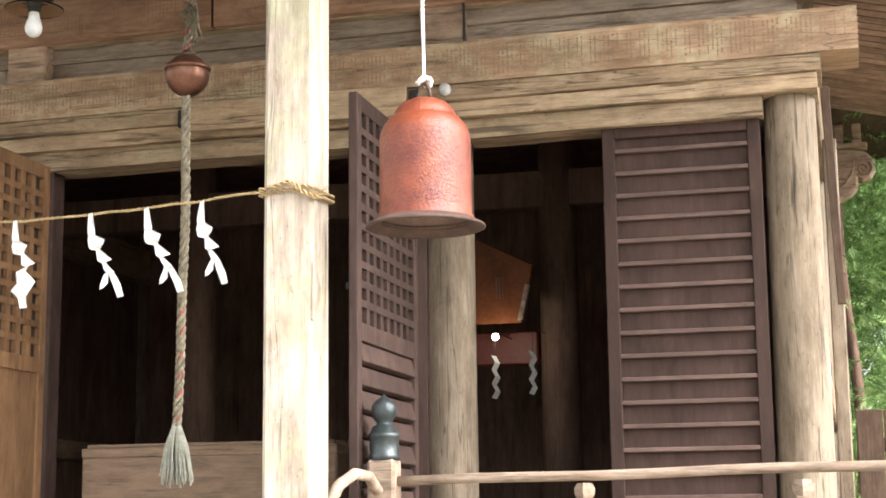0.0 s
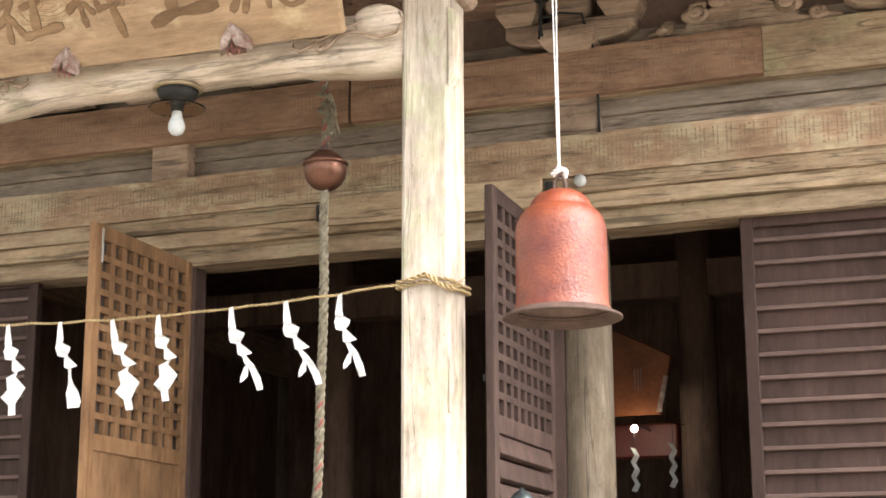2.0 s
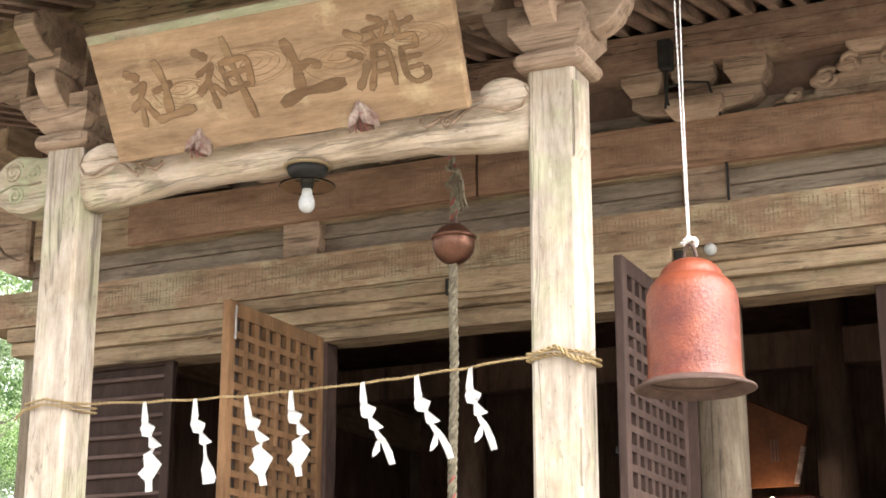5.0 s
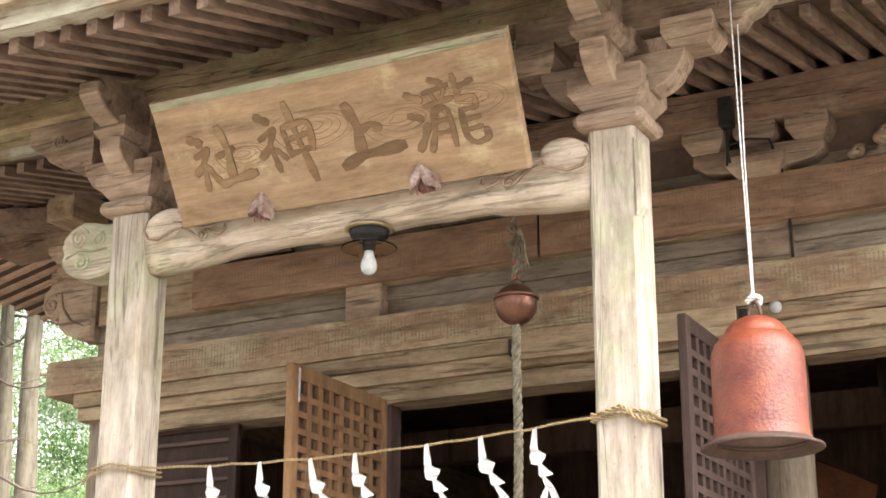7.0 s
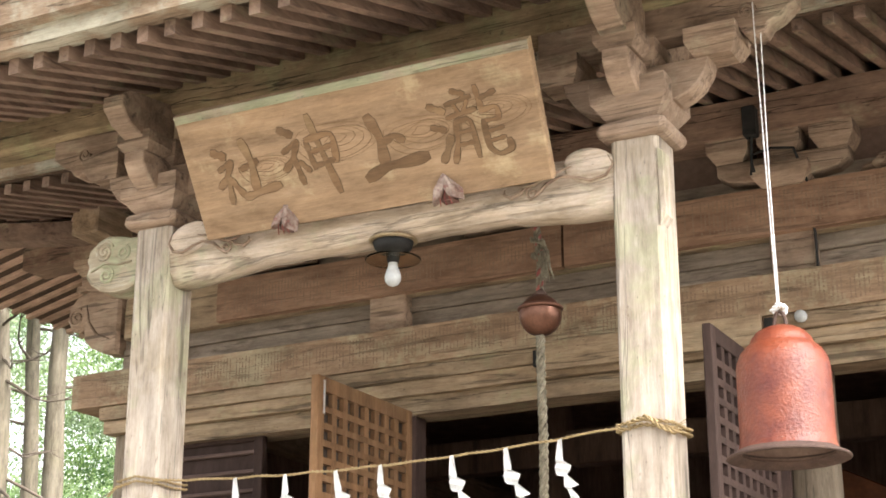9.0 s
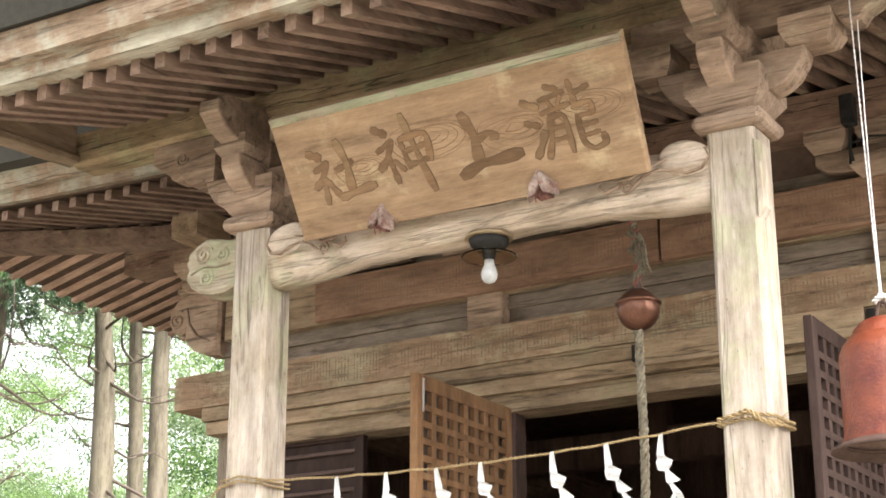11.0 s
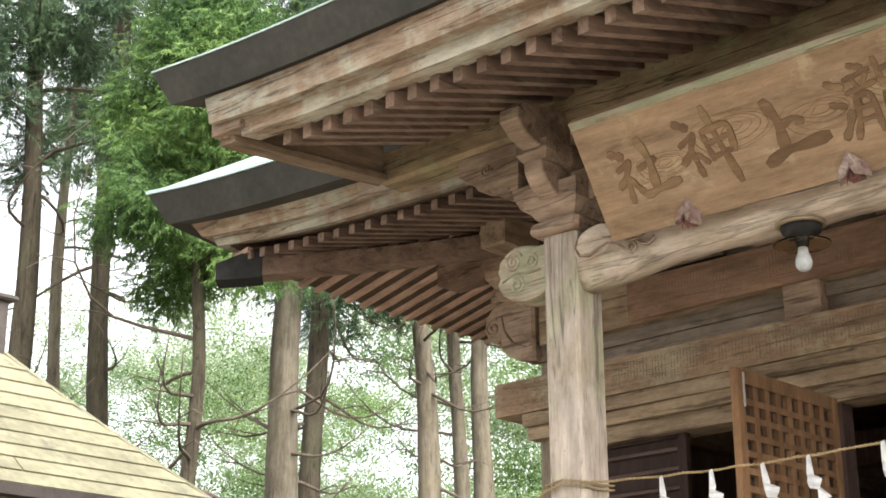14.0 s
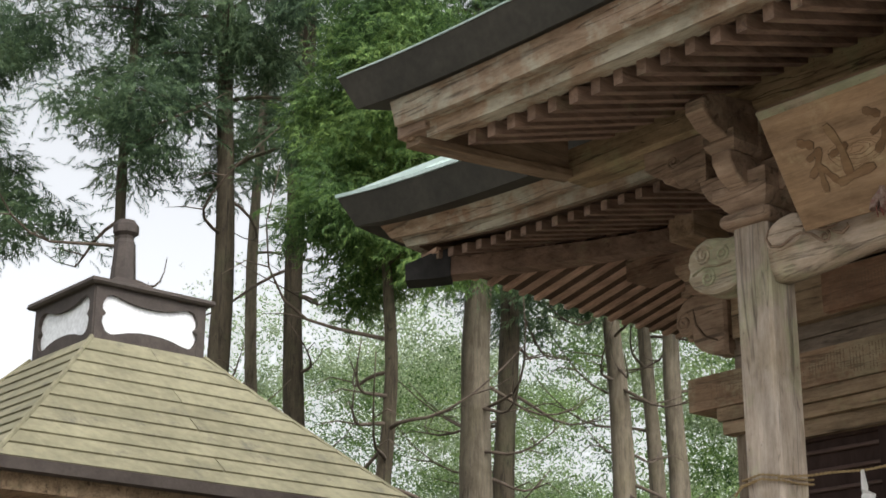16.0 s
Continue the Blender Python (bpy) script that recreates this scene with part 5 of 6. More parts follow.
def streamer(x, z, lean, size, tail, seed):
    """A cut and folded paper strip: a stem that flares at its foot, a narrow neck, then folds; the tail zigzags, hangs or forks."""
    q = random.Random(seed)
    bm = bmesh.new()
    stem = [(-0.008, 0.012, 0.0), (-0.012, 0.016, 0.075), (-0.013, 0.020, 0.09), (-0.013, 0.052, 0.108), (-0.012, 0.048, 0.128), (-0.004, 0.036, 0.140)]
    neck = [(0.022, 0.040, 0.146), (0.026, 0.082, 0.188), (0.040, 0.058, 0.198)]
    tails = {"zigzag": [(0.006, 0.044, 0.218), (0.004, 0.090, 0.266), (-0.018, 0.066, 0.296), (0.012, 0.048, 0.328), (0.022, 0.050, 0.372)],
             "hang": [(0.044, 0.054, 0.235), (0.040, 0.066, 0.258), (0.036, 0.088, 0.298), (0.036, 0.102, 0.335), (0.042, 0.090, 0.358)],
             "fork": [(0.050, 0.074, 0.222), (0.056, 0.092, 0.240)]}

    def strip(rows, o):
        made = []
        for i, (a, b, d) in enumerate(rows):
            k = o + lean * d + (q.random() - 0.5) * 0.006
            f = 0.003 * (-1) ** i
            made.append((bm.verts.new((x + (k + a * 1.06) * size, ys - 0.012 + f, z - d * size)), bm.verts.new((x + (k + b * 1.06) * size, ys - 0.012 - f * 1.3, z - (d - 0.004) * size))))
        for (a, b), (c, d) in zip(made, made[1:]):
            bm.faces.new((a, b, d, c))
    strip(stem + neck + tails[tail], 0.0)
    if tail == "fork":
        strip([(0.050, 0.072, 0.238), (0.034, 0.062, 0.280), (0.030, 0.046, 0.300)], 0.0)
        strip([(0.066, 0.092, 0.240), (0.084, 0.112, 0.285), (0.100, 0.128, 0.335)], 0.0)
    bmesh.ops.solidify(bm, geom=bm.faces[:], thickness=0.0012)
    part("paper_streamer", bm, PAPER, sr, "folded white paper streamer")


for x, z, lean, size, tail, sd in ((-3.821, 2.838, 0.02, 1.0, "zigzag", 1), (-3.58, 2.834, 0.05, 0.98, "hang", 2), (-3.335, 2.828, 0.16, 0.98, "zigzag", 3), (-3.128, 2.833, 0.04, 0.92, "zigzag", 4),
                                  (-2.812, 2.842, 0.06, 0.98, "fork", 5), (-2.581, 2.850, 0.10, 0.98, "fork", 6), (-2.352, 2.862, -0.06, 0.95, "fork", 7)):
    streamer(x, z, lean, size, tail, sd)

# ---- lamp under the porch beam ----
LX, LY = -3.125, 5.56
lamp = thing("porch_lamp", (LX, LY, 3.78), "bare white bulb on a round dark ceiling fitting", "lamp")
part("base_plate", lathe([(0.02, 3.815), (0.090, 3.812), (0.104, 3.800), (0.104, 3.794), (0.094, 3.790), (0.03, 3.790)], (LX, LY, 0), 32), RIMMETAL, lamp, "tarnished round plate", True)
part("socket_dome", lathe([(0.02, 3.792), (0.086, 3.790), (0.080, 3.765), (0.066, 3.750), (0.030, 3.742), (0.024, 3.70), (0.01, 3.70)], (LX, LY, 0), 28), BLACKIRON, lamp, "black dome", True)
gl, gn, gnodes, glinks, gb = nodes_of("tinted_glass")
gb.inputs["Base Color"].default_value = (0.80, 0.74, 0.62, 1)
gb.inputs["Roughness"].default_value, gb.inputs["Transmission Weight"].default_value, gb.inputs["IOR"].default_value = 0.05, 1.0, 1.12
part("glass_collar", lathe([(0.03, 3.722), (0.11, 3.712), (0.118, 3.716), (0.118, 3.711), (0.11, 3.707), (0.03, 3.717)], (LX, LY, 0), 36), gl, lamp, "thin tinted glass collar", True)
part("bulb", lathe([(0.01, 3.715), (0.019, 3.712), (0.021, 3.69), (0.024, 3.675), (0.032, 3.655), (0.035, 3.636), (0.032, 3.618), (0.022, 3.604), (0.008, 3.598)], (LX, LY, 0), 28), BULBGLASS, lamp, "white opal bulb", True)

# ---- fittings on the beams ----
ins = thing("insulator_knob", (-1.915, YH - 0.12, 3.79), "white ceramic insulator knob on the beam", "insulator")
bm = lathe([(0.010, -0.034), (0.029, -0.026), (0.032, -0.010), (0.029, 0.008), (0.017, 0.03), (0.012, 0.05)], (0, 0, 0), 20)
turn_bm(bm, Matrix.Rotation(radians(-90), 4, "X"))
turn_bm(bm, Matrix.Translation((-1.915, YH - 0.13, 3.79)))
part("knob", bm, BULBGLASS, ins, "", True)
part("screw", box(-1.92, -1.91, YH - 0.16, YH - 0.07, 3.785, 3.795, 0.001), RUST, ins)
for x, z0, z1 in ((-2.085, 3.72, 3.81), (-3.335, 3.71, 3.80)):
    solo("iron_clamp", box(x - 0.022, x + 0.022, YH - 0.12, YH - 0.06, z0, z1, 0.004), BLACKIRON, "small black iron clamp on the beam", "clamp")
fb = solo("fixing_board", box(-3.31, -2.12, YH - 0.125, YH - 0.10, 3.68, 3.835, 0.004), BEAM, "short board nailed over the tie beams", "board")
cable = thing("black_cable", (-1.86, YH - 0.12, 4.3), "black electric cable running up past the bracket", "cable")
part("cable", tube([(-1.83, YH - 0.065, 4.05), (-1.83, YH - 0.07, 4.23), (-1.84, YH - 0.065, 4.30), (-1.84, YH - 0.065, 4.47), (-1.86, YH - 0.13, 4.56), (-1.885, YH - 0.16, 4.66), (-2.0, YH - 0.16, 4.68), (-2.10, YH - 0.16, 4.66), (-2.11, YH - 0.16, 4.55)], 0.0075, 6), BLACKIRON, cable)
part("fuse_box", box(-2.12, -2.05, YH - 0.24, YH - 0.17, 4.74, 4.90, 0.006), BLACKIRON, cable, "small black box")
part("drop", tube([(-2.085, YH - 0.2, 4.75), (-2.095, YH - 0.19, 4.6), (-2.09, YH - 0.17, 4.56)], 0.008, 6), BLACKIRON, cable)

# ---- veranda rail ----
def rail_side(s):
    def X(v):
        return v if s > 0 else 2 * XC - v
    rl = thing("veranda_rail", (X(-0.6), YR, FLOOR), "low grey wooden veranda rail with a black-capped newel", "railing", "veranda rails")
    nx = X(-1.98)
    part("newel", box(nx - 0.06, nx + 0.06, YR - 0.06, YR + 0.06, FLOOR - 0.1, 1.935, 0.012), RAILWOOD, rl, "square newel, paint worn off")
    cap = [(0.02, 1.93), (0.074, 1.932), (0.076, 1.955), (0.070, 1.96), (0.072, 1.99), (0.070, 2.025), (0.076, 2.03), (0.076, 2.045), (0.066, 2.05), (0.058, 2.075), (0.040, 2.082), (0.036, 2.092), (0.052, 2.11), (0.064, 2.135), (0.060, 2.165), (0.040, 2.188), (0.014, 2.202), (0.004, 2.215)]
    part("onion_cap", lathe([(r * 0.88, z) for r, z in cap], (nx, YR, 0), 28), BLACKMETAL, rl, "black bronze onion cap", True)
    pts = [(X(-1.93 + 0.27 * i), YR, 1.842 + 0.004 * i + 0.004 * math.sin(i * 1.4)) for i in range(11)]
    part("top_rail", tube(pts, 0.022, 10), RAILWOOD, rl, "round worn top rail", True)
    part("lower_rail", box(X(-1.93), X(0.77), YR - 0.02, YR + 0.02, 1.58, 1.63, 0.004), RAILWOOD, rl)
    for x in (-1.12, -0.24, 0.64):
        x = X(x)
        part("block", lathe([(0.03, 1.755), (0.042, 1.775), (0.044, 1.80), (0.03, 1.822)], (x, YR, 0), 4), RAILWOOD, rl)
        part("baluster", box(x - 0.028, x + 0.028, YR - 0.025, YR + 0.025, FLOOR - 0.05, 1.757, 0.004), RAILWOOD, rl)
    if s > 0:
        part("stair_rail", tube([(nx - 0.01, YR - 0.06, 1.80), (nx - 0.03, YR - 0.13, 1.862), (nx - 0.055, YR - 0.24, 1.87), (nx - 0.085, YR - 0.36, 1.82), (nx - 0.105, YR - 0.48, 1.70), (nx - 0.12, YR - 0.75, 1.40), (nx - 0.12, YR - 0.85, 1.28)], 0.024, 10), RAILWOOD, rl, "bent pale stair rail", True)
    part("stair_rail_foot", box(nx - 0.15, nx - 0.09, YR - 0.88, YR - 0.82, 0, 1.27, 0.006), RAILWOOD, rl)


rail_side(1)
rail_side(-1)

# ---- offering box on the veranda ----
ob_ = thing("offering_box", (-2.9, 7.05, FLOOR - 0.045), "plain brown wooden offering box before the doors", "box")
part("body", box(-3.56, -2.30, 6.92, 7.30, FLOOR - 0.045, 1.99, 0.008), BOXWOOD, ob_)
part("lid_rim", box(-3.562, -2.298, 6.918, 7.302, 1.985, 2.03, 0.004), BOXWOOD, ob_)
for i in range(9):
    y = 6.93 + i * 0.04
    part("grille_bar", box(-3.54, -2.32, y, y + 0.018, 2.03, 2.048, 0.003), BOXWOOD, ob_)

# ---- inside the hall ----
for x in (-1.9, -4.48):
    solo("inner_column", lathe([(0.132, FLOOR), (0.128, 3.2), (0.125, 4.30)], (x, 10.4, 0), 24), HALLWOOD, "dark round column inside the hall", "column", smooth=True, group="inner columns")
solo("inner_tie_beam", box(-6.05, -0.35, 10.32, 10.48, 3.75, 4.0, 0.01), HALLWOOD, "dark beam across the hall", "beam")
solo("inner_red_beam", box(-2.95, -2.04, 10.33, 10.47, 2.70, 2.92, 0.01), REDBEAM, "dull red beam before the altar", "beam")
ip = thing("inner_board", (-2.35, 9.95, 2.9), "orange lacquered board with sloping top, unreadable writing", "board")
bm = prism([(-2.75, 3.50), (-2.38, 3.50), (-1.98, 3.30), (-2.07, 2.93), (-2.75, 2.93)], "Y", -0.02, 0.02, 0.006)
turn_bm(bm, Matrix.Translation((0, 9.95, 0)) @ Matrix.Rotation(radians(8), 4, "X"), (0, 0, 3.2))
part("panel", bm, ORANGE, ip)
bm = prism([(-2.085, 2.94), (-2.05, 2.94), (-2.0, 3.16), (-2.03, 3.17)], "Y", 9.9, 9.925, 0.003)
part("pale_strip", bm, REDWHITE, ip)
for i in range(3):
    part("ink_bar", box(-2.22 + 0.02 * i, -2.21 + 0.02 * i, 9.895, 9.90, 3.08, 3.22, 0), DARKRED, ip)
em = bpy.data.materials.new("lamp_glow")
em.use_nodes = True
em.node_tree.nodes["Principled BSDF"].inputs["Emission Color"].default_value = (1.0, 0.86, 0.66, 1)
em.node_tree.nodes["Principled BSDF"].inputs["Emission Strength"].default_value = 90.0
il = thing("altar_lamp", (-2.217, 9.85, 2.83), "small bright electric lamp glowing inside the hall", "lamp")
bm = bmesh.new()
bmesh.ops.create_uvsphere(bm, u_segments=16, v_segments=10, radius=0.021, matrix=Matrix.Translation((-2.217, 9.85, 2.833)))
part("bulb", bm, em, il, "", True)
part("stem", tube([(-2.217, 9.86, 2.845), (-2.217, 10.0, 2.87), (-2.217, 10.34, 2.87)], 0.004, 5), BLACKIRON, il)
for x, z in ((-2.225, 2.72), (-1.985, 2.74)):
    g = thing("paper_wand", (x, 9.88, z - 0.2), "narrow white paper strips hanging in the hall", "paper wand", "paper wands")
    bm = bmesh.new()
    rows = []
    for i in range(7):
        o = (0.012 if i % 2 else -0.012)
        rows.append((bm.verts.new((x + o - 0.016, 9.88, z - 0.045 * i)), bm.verts.new((x + o + 0.016, 9.885, z - 0.045 * i - 0.01))))
    for (a, b), (c, d) in zip(rows, rows[1:]):
        bm.faces.new((a, b, d, c))
    bmesh.ops.solidify(bm, geom=bm.faces[:], thickness=0.001)
    part("paper", bm, PAPER, g)
    part("cord", tube([(x, 9.882, z), (x, 9.882, z + 0.12), (x, 10.32, 2.90)], 0.0025, 4), BLACKIRON, g)

# ---- pavilion with a pyramid roof ----
VX, VY = -13.14, 7.13
pav = thing("pavilion", (VX, VY, 0), "small square pavilion with a mossy pyramid roof and white-panelled cupola", "pavilion")
ZC, ZE, RC, RE = 5.35, 3.90, 0.575, 2.06     # cupola foot, eave, half widths
# roof courses: each a row of thin plates, one above another
courses = 10
for fx, fy in ((1, 0), (0, -1), (-1, 0), (0, 1)):
    for i in range(courses):
        u0, u1 = i / courses, (i + 1.12) / courses

        def ring(u):
            bow = 0.03 * math.sin(math.pi * min(1, u))
            return RC + (RE - RC) * u, ZC + (ZE - ZC) * u - bow
        (ra, za), (rb, zb) = ring(u0), ring(u1)
        tx, ty = -fy, fx
        k = 1 + (i * 7 + 3) % 5 // 3
        for j in range(k):
            a0, a1 = -1 + 2 * j / k, -1 + 2 * (j + 1) / k
            g = 0.004
            P = []
            for r_, z_, o in ((ra, za, 0.0), (rb, zb, 0.014)):
                for a in (a0 + g, a1 - g):
                    for t in (0.0, 0.012):
                        P.append((VX + fx * (r_ + t + o) + tx * a * r_, VY + fy * (r_ + t + o) + ty * a * r_, z_ + t + o))
            bm = bmesh.new()
            v = [bm.verts.new(p) for p in P]
            for f in ((1, 3, 7, 5), (0, 4, 6, 2), (4, 5, 7, 6), (0, 2, 3, 1), (0, 1, 5, 4), (2, 6, 7, 3)):
                bm.faces.new([v[q] for q in f])
            bmesh.ops.recalc_face_normals(bm, faces=bm.faces[:])
            part("roof_plate", bm, SHINGLE, pav)
bm = loft([[(VX + s * RC * 0.98, VY + t * RC * 0.98, ZC - 0.03) for s, t in ((-1, -1), (1, -1), (1, 1), (-1, 1))], [(VX + s * (RC + RE) / 2, VY + t * (RC + RE) / 2, (ZC + ZE) / 2 - 0.06) for s, t in ((-1, -1), (1, -1), (1, 1), (-1, 1))], [(VX + s * RE, VY + t * RE, ZE - 0.02) for s, t in ((-1, -1), (1, -1), (1, 1), (-1, 1))]])
part("roof_deck", bm, PAVDARK, pav)
for s, t in ((-1, -1), (1, -1), (1, 1), (-1, 1)):
    pts = []
    for i in range(9):
        u = i / 8
        rr, zz = RC + (RE - RC) * u, ZC + (ZE - ZC) * u - 0.03 * math.sin(math.pi * u)
        pts.append((VX + s * (rr + 0.012), VY + t * (rr + 0.012), zz + 0.02))
    part("hip_strip", tube(pts, 0.022, 6), SHINGLE, pav)
part("eave_edge", loft([[(VX + s * r_, VY + t * r_, z_) for s, t in ((-1, -1), (1, -1), (1, 1), (-1, 1))] for r_, z_ in ((RE + 0.04, ZE), (RE + 0.03, ZE - 0.09), (RE - 0.12, ZE - 0.09))]), PAVDARK, pav)
part("eave_beam", loft([[(VX + s * r_, VY + t * r_, z_) for s, t in ((-1, -1), (1, -1), (1, 1), (-1, 1))] for r_, z_ in ((RE - 0.10, ZE - 0.09), (RE - 0.12, ZE - 0.22), (RE - 0.5, ZE - 0.2))]), BEAM, pav)
for s, t in ((-1, -1), (1, -1), (1, 1), (-1, 1)):
    x, y = VX + s * 1.33, VY + t * 1.33
    part("red_post", box(x - 0.09, x + 0.09, y - 0.09, y + 0.09, 0.0, ZE - 0.2, 0.01), REDLACQUER, pav, "red painted post")
for s in (-1, 1):
    part("red_tie", box(VX - 1.55, VX + 1.55, VY + s * 1.33 - 0.06, VY + s * 1.33 + 0.06, 3.55, 3.72, 0.01), REDLACQUER, pav)
    part("red_tie", box(VX + s * 1.33 - 0.06, VX + s * 1.33 + 0.06, VY - 1.55, VY + 1.55, 3.50, 3.68, 0.01), REDLACQUER, pav)
# cupola: white boards behind cusped frames
zt = 5.86
cup = part("cupola_frame", box(VX - 0.595, VX + 0.595, VY - 0.595, VY + 0.595, ZC - 0.07, ZC - 0.015, 0.006), PAVDARK, pav, "dark cupola frame")
zm = (ZC + zt) / 2
BOWED = [(-0.49, 0.11), (-0.455, 0.165), (-0.40, 0.185), (-0.34, 0.175), (-0.24, 0.145), (-0.12, 0.125), (0, 0.12), (0.12, 0.125), (0.24, 0.145), (0.34, 0.175), (0.40, 0.185), (0.455, 0.165), (0.49, 0.11)]
NOTCH = [(-0.11, 0.49), (-0.07, 0.50), (-0.035, 0.495), (-0.012, 0.47), (0, 0.462), (0.012, 0.47), (0.035, 0.495), (0.07, 0.50), (0.11, 0.49)]
for turn in range(4):
    def spun(bm):
        return turn_bm(bm, Matrix.Rotation(turn * math.pi / 2, 4, "Z"), (VX, VY, 0))
    part("white_panel", spun(box(VX - 0.53, VX + 0.53, VY - 0.545, VY - 0.535, ZC, zt, 0)), WHITEBOARD, cup, "white panel")
    part("cusped_rail", spun(prism([(VX + a, zm + h) for a, h in BOWED] + [(VX + 0.49, zt), (VX - 0.49, zt)], "Y", VY - 0.585, VY - 0.55)), PAVDARK, cup)
    part("cusped_rail", spun(prism([(VX + a, zm - h) for a, h in BOWED] + [(VX + 0.49, ZC - 0.01), (VX - 0.49, ZC - 0.01)], "Y", VY - 0.585, VY - 0.55)), PAVDARK, cup)
    for sg in (-1, 1):
        part("cusped_stile", spun(prism([(VX + sg * a, zm + h) for h, a in NOTCH] + [(VX + sg * 0.491, zt), (VX + sg * 0.575, zt), (VX + sg * 0.575, ZC - 0.01), (VX + sg * 0.491, ZC - 0.01)], "Y", VY - 0.588, VY - 0.548)), PAVDARK, cup)
secs = []
for r_, z_ in ((0.63, zt - 0.02), (0.65, zt), (0.64, zt + 0.035), (0.45, zt + 0.10), (0.22, zt + 0.20), (0.13, zt + 0.27)):
    secs.append([(VX + s * r_, VY + t * r_, z_ + (0.02 if r_ > 0.6 else 0)) for s, t in ((-1, -1), (1, -1), (1, 1), (-1, 1))])
part("cupola_roof", loft(secs), PAVDARK, pav, "dark swept cupola roof")
z0 = zt + 0.25
secs = []
for r_, z_ in ((0.145, z0), (0.125, z0 + 0.03), (0.10, z0 + 0.40), (0.08, z0 + 0.44), (0.085, z0 + 0.47), (0.125, z0 + 0.50), (0.125, z0 + 0.58), (0.09, z0 + 0.63), (0.03, z0 + 0.65)):
    secs.append([(VX + r_ * math.cos(math.pi * i / 4 + 0.39), VY + r_ * math.sin(math.pi * i / 4 + 0.39), z_) for i in range(8)])
part("finial", loft(secs), PAVDARK, pav, "dark faceted finial")

# ---- plank screen beside the hall ----
fence = thing("plank_screen", (0.8, 9.6, 0), "dark brown plank screen beside the hall", "fence")
for i in range(12):
    x = -0.03 + i * 0.152
    part("plank", box(x, x + 0.148, 9.6, 9.63, 0, 2.29 - 0.004 * (i % 3), 0.003), INSIDE, fence)
for z in (0.5, 2.05):
    part("rail", box(-0.03, 1.8, 9.632, 9.68, z, z + 0.08, 0.003), SHUTTER, fence)

leaning = thing("leaning_board", (-0.07, 8.0, 2.70), "dark olive-brown board hanging behind the corner column", "board")
part("board", prism([(-0.115, 3.80), (-0.07, 3.80), (-0.042, 2.70), (-0.082, 2.70)], "Y", 7.985, 8.01, 0.003), INSIDE, leaning)
jamb = thing("side_post", (-0.08, 8.1, 0), "pale weathered square post beside the hall corner", "post")
part("post", box(-0.12, -0.05, 8.07, 8.14, 0.0, 3.55, 0.006), COLUMN, jamb)

# ---- trees ----
nr = np.random.default_rng(11)


def mesh_from(name, verts, tris, material):
    me = bpy.data.meshes.new(name)
    me.vertices.add(len(verts))
    me.vertices.foreach_set("co", verts.astype(np.float32).ravel())
    me.loops.add(tris.size)
    me.loops.foreach_set("vertex_index", tris.astype(np.int32).ravel())
    me.polygons.add(len(tris))
    me.polygons.foreach_set("loop_start", np.arange(0, tris.size, tris.shape[1], dtype=np.int32))
    me.update(calc_edges=True)
    me.validate()
    me.materials.append(material)
    return me


def spray_template(k=13, length=0.23, leaf=0.08, width=0.0165):
    """A drooping cedar frond: narrow tapering twiglets, uneven in length, fanning from a bending stem."""
    r = np.random.default_rng(8)
    V = []
    for i in range(k):
        u = (i + 0.5) / k
        stem = np.array([u * length, 0.012 * math.sin(u * 7), -0.10 * length * u * u * 2])
        size = leaf * (1.15 - 0.6 * u) * r.uniform(0.65, 1.3)
        d = np.array([0.72, 0.62 * (-1) ** i + r.normal(0, 0.18), -0.28 + r.normal(0, 0.22)])
        d /= np.linalg.norm(d)
        side = np.cross(d, (0, 0.25 * r.normal(), 1.0))
        side /= np.linalg.norm(side)
        V += [stem + side * width * 0.5, stem + d * size + np.array([0, 0, -0.02]), stem - side * width * 0.5]
    return np.array(V)


def broad_template(k=7, size=0.16):
    V = []
    r = np.random.default_rng(5)
    for i in range(k):
        c = r.normal(0, 0.16, 3)
        d = r.normal(0, 1, 3)
        d[2] -= 0.6
        d /= np.linalg.norm(d)
        s = np.cross(d, r.normal(0, 1, 3))
        s /= np.linalg.norm(s)
        L, w = size * r.uniform(0.7, 1.2), size * 0.36
        V += [c + s * w, c + d * L, c - s * w]
    return np.array(V)


SPRAY, LEAVES = spray_template(), broad_template()


def scatter(template, places, yaw, pitch, scale):
    """Many copies of a template in one pair of arrays."""
    n = len(places)
    cy, sy, cp, sp = np.cos(yaw), np.sin(yaw), np.cos(pitch), np.sin(pitch)
    roll = nr.uniform(-1.6, 1.6, n)
    cr, sr_ = np.cos(roll), np.sin(roll)
    T = template[None] * scale[:, None, None]
    x, y, z = T[..., 0], T[..., 1], T[..., 2]
    y, z = y * cr[:, None] - z * sr_[:, None], y * sr_[:, None] + z * cr[:, None]
    x, z = x * cp[:, None] - z * sp[:, None], x * sp[:, None] + z * cp[:, None]
    x, y = x * cy[:, None] - y * sy[:, None], x * sy[:, None] + y * cy[:, None]
    V = np.stack([x, y, z], -1) + places[:, None, :]
    V = V.reshape(-1, 3)
    return V, np.arange(len(V)).reshape(-1, 3)


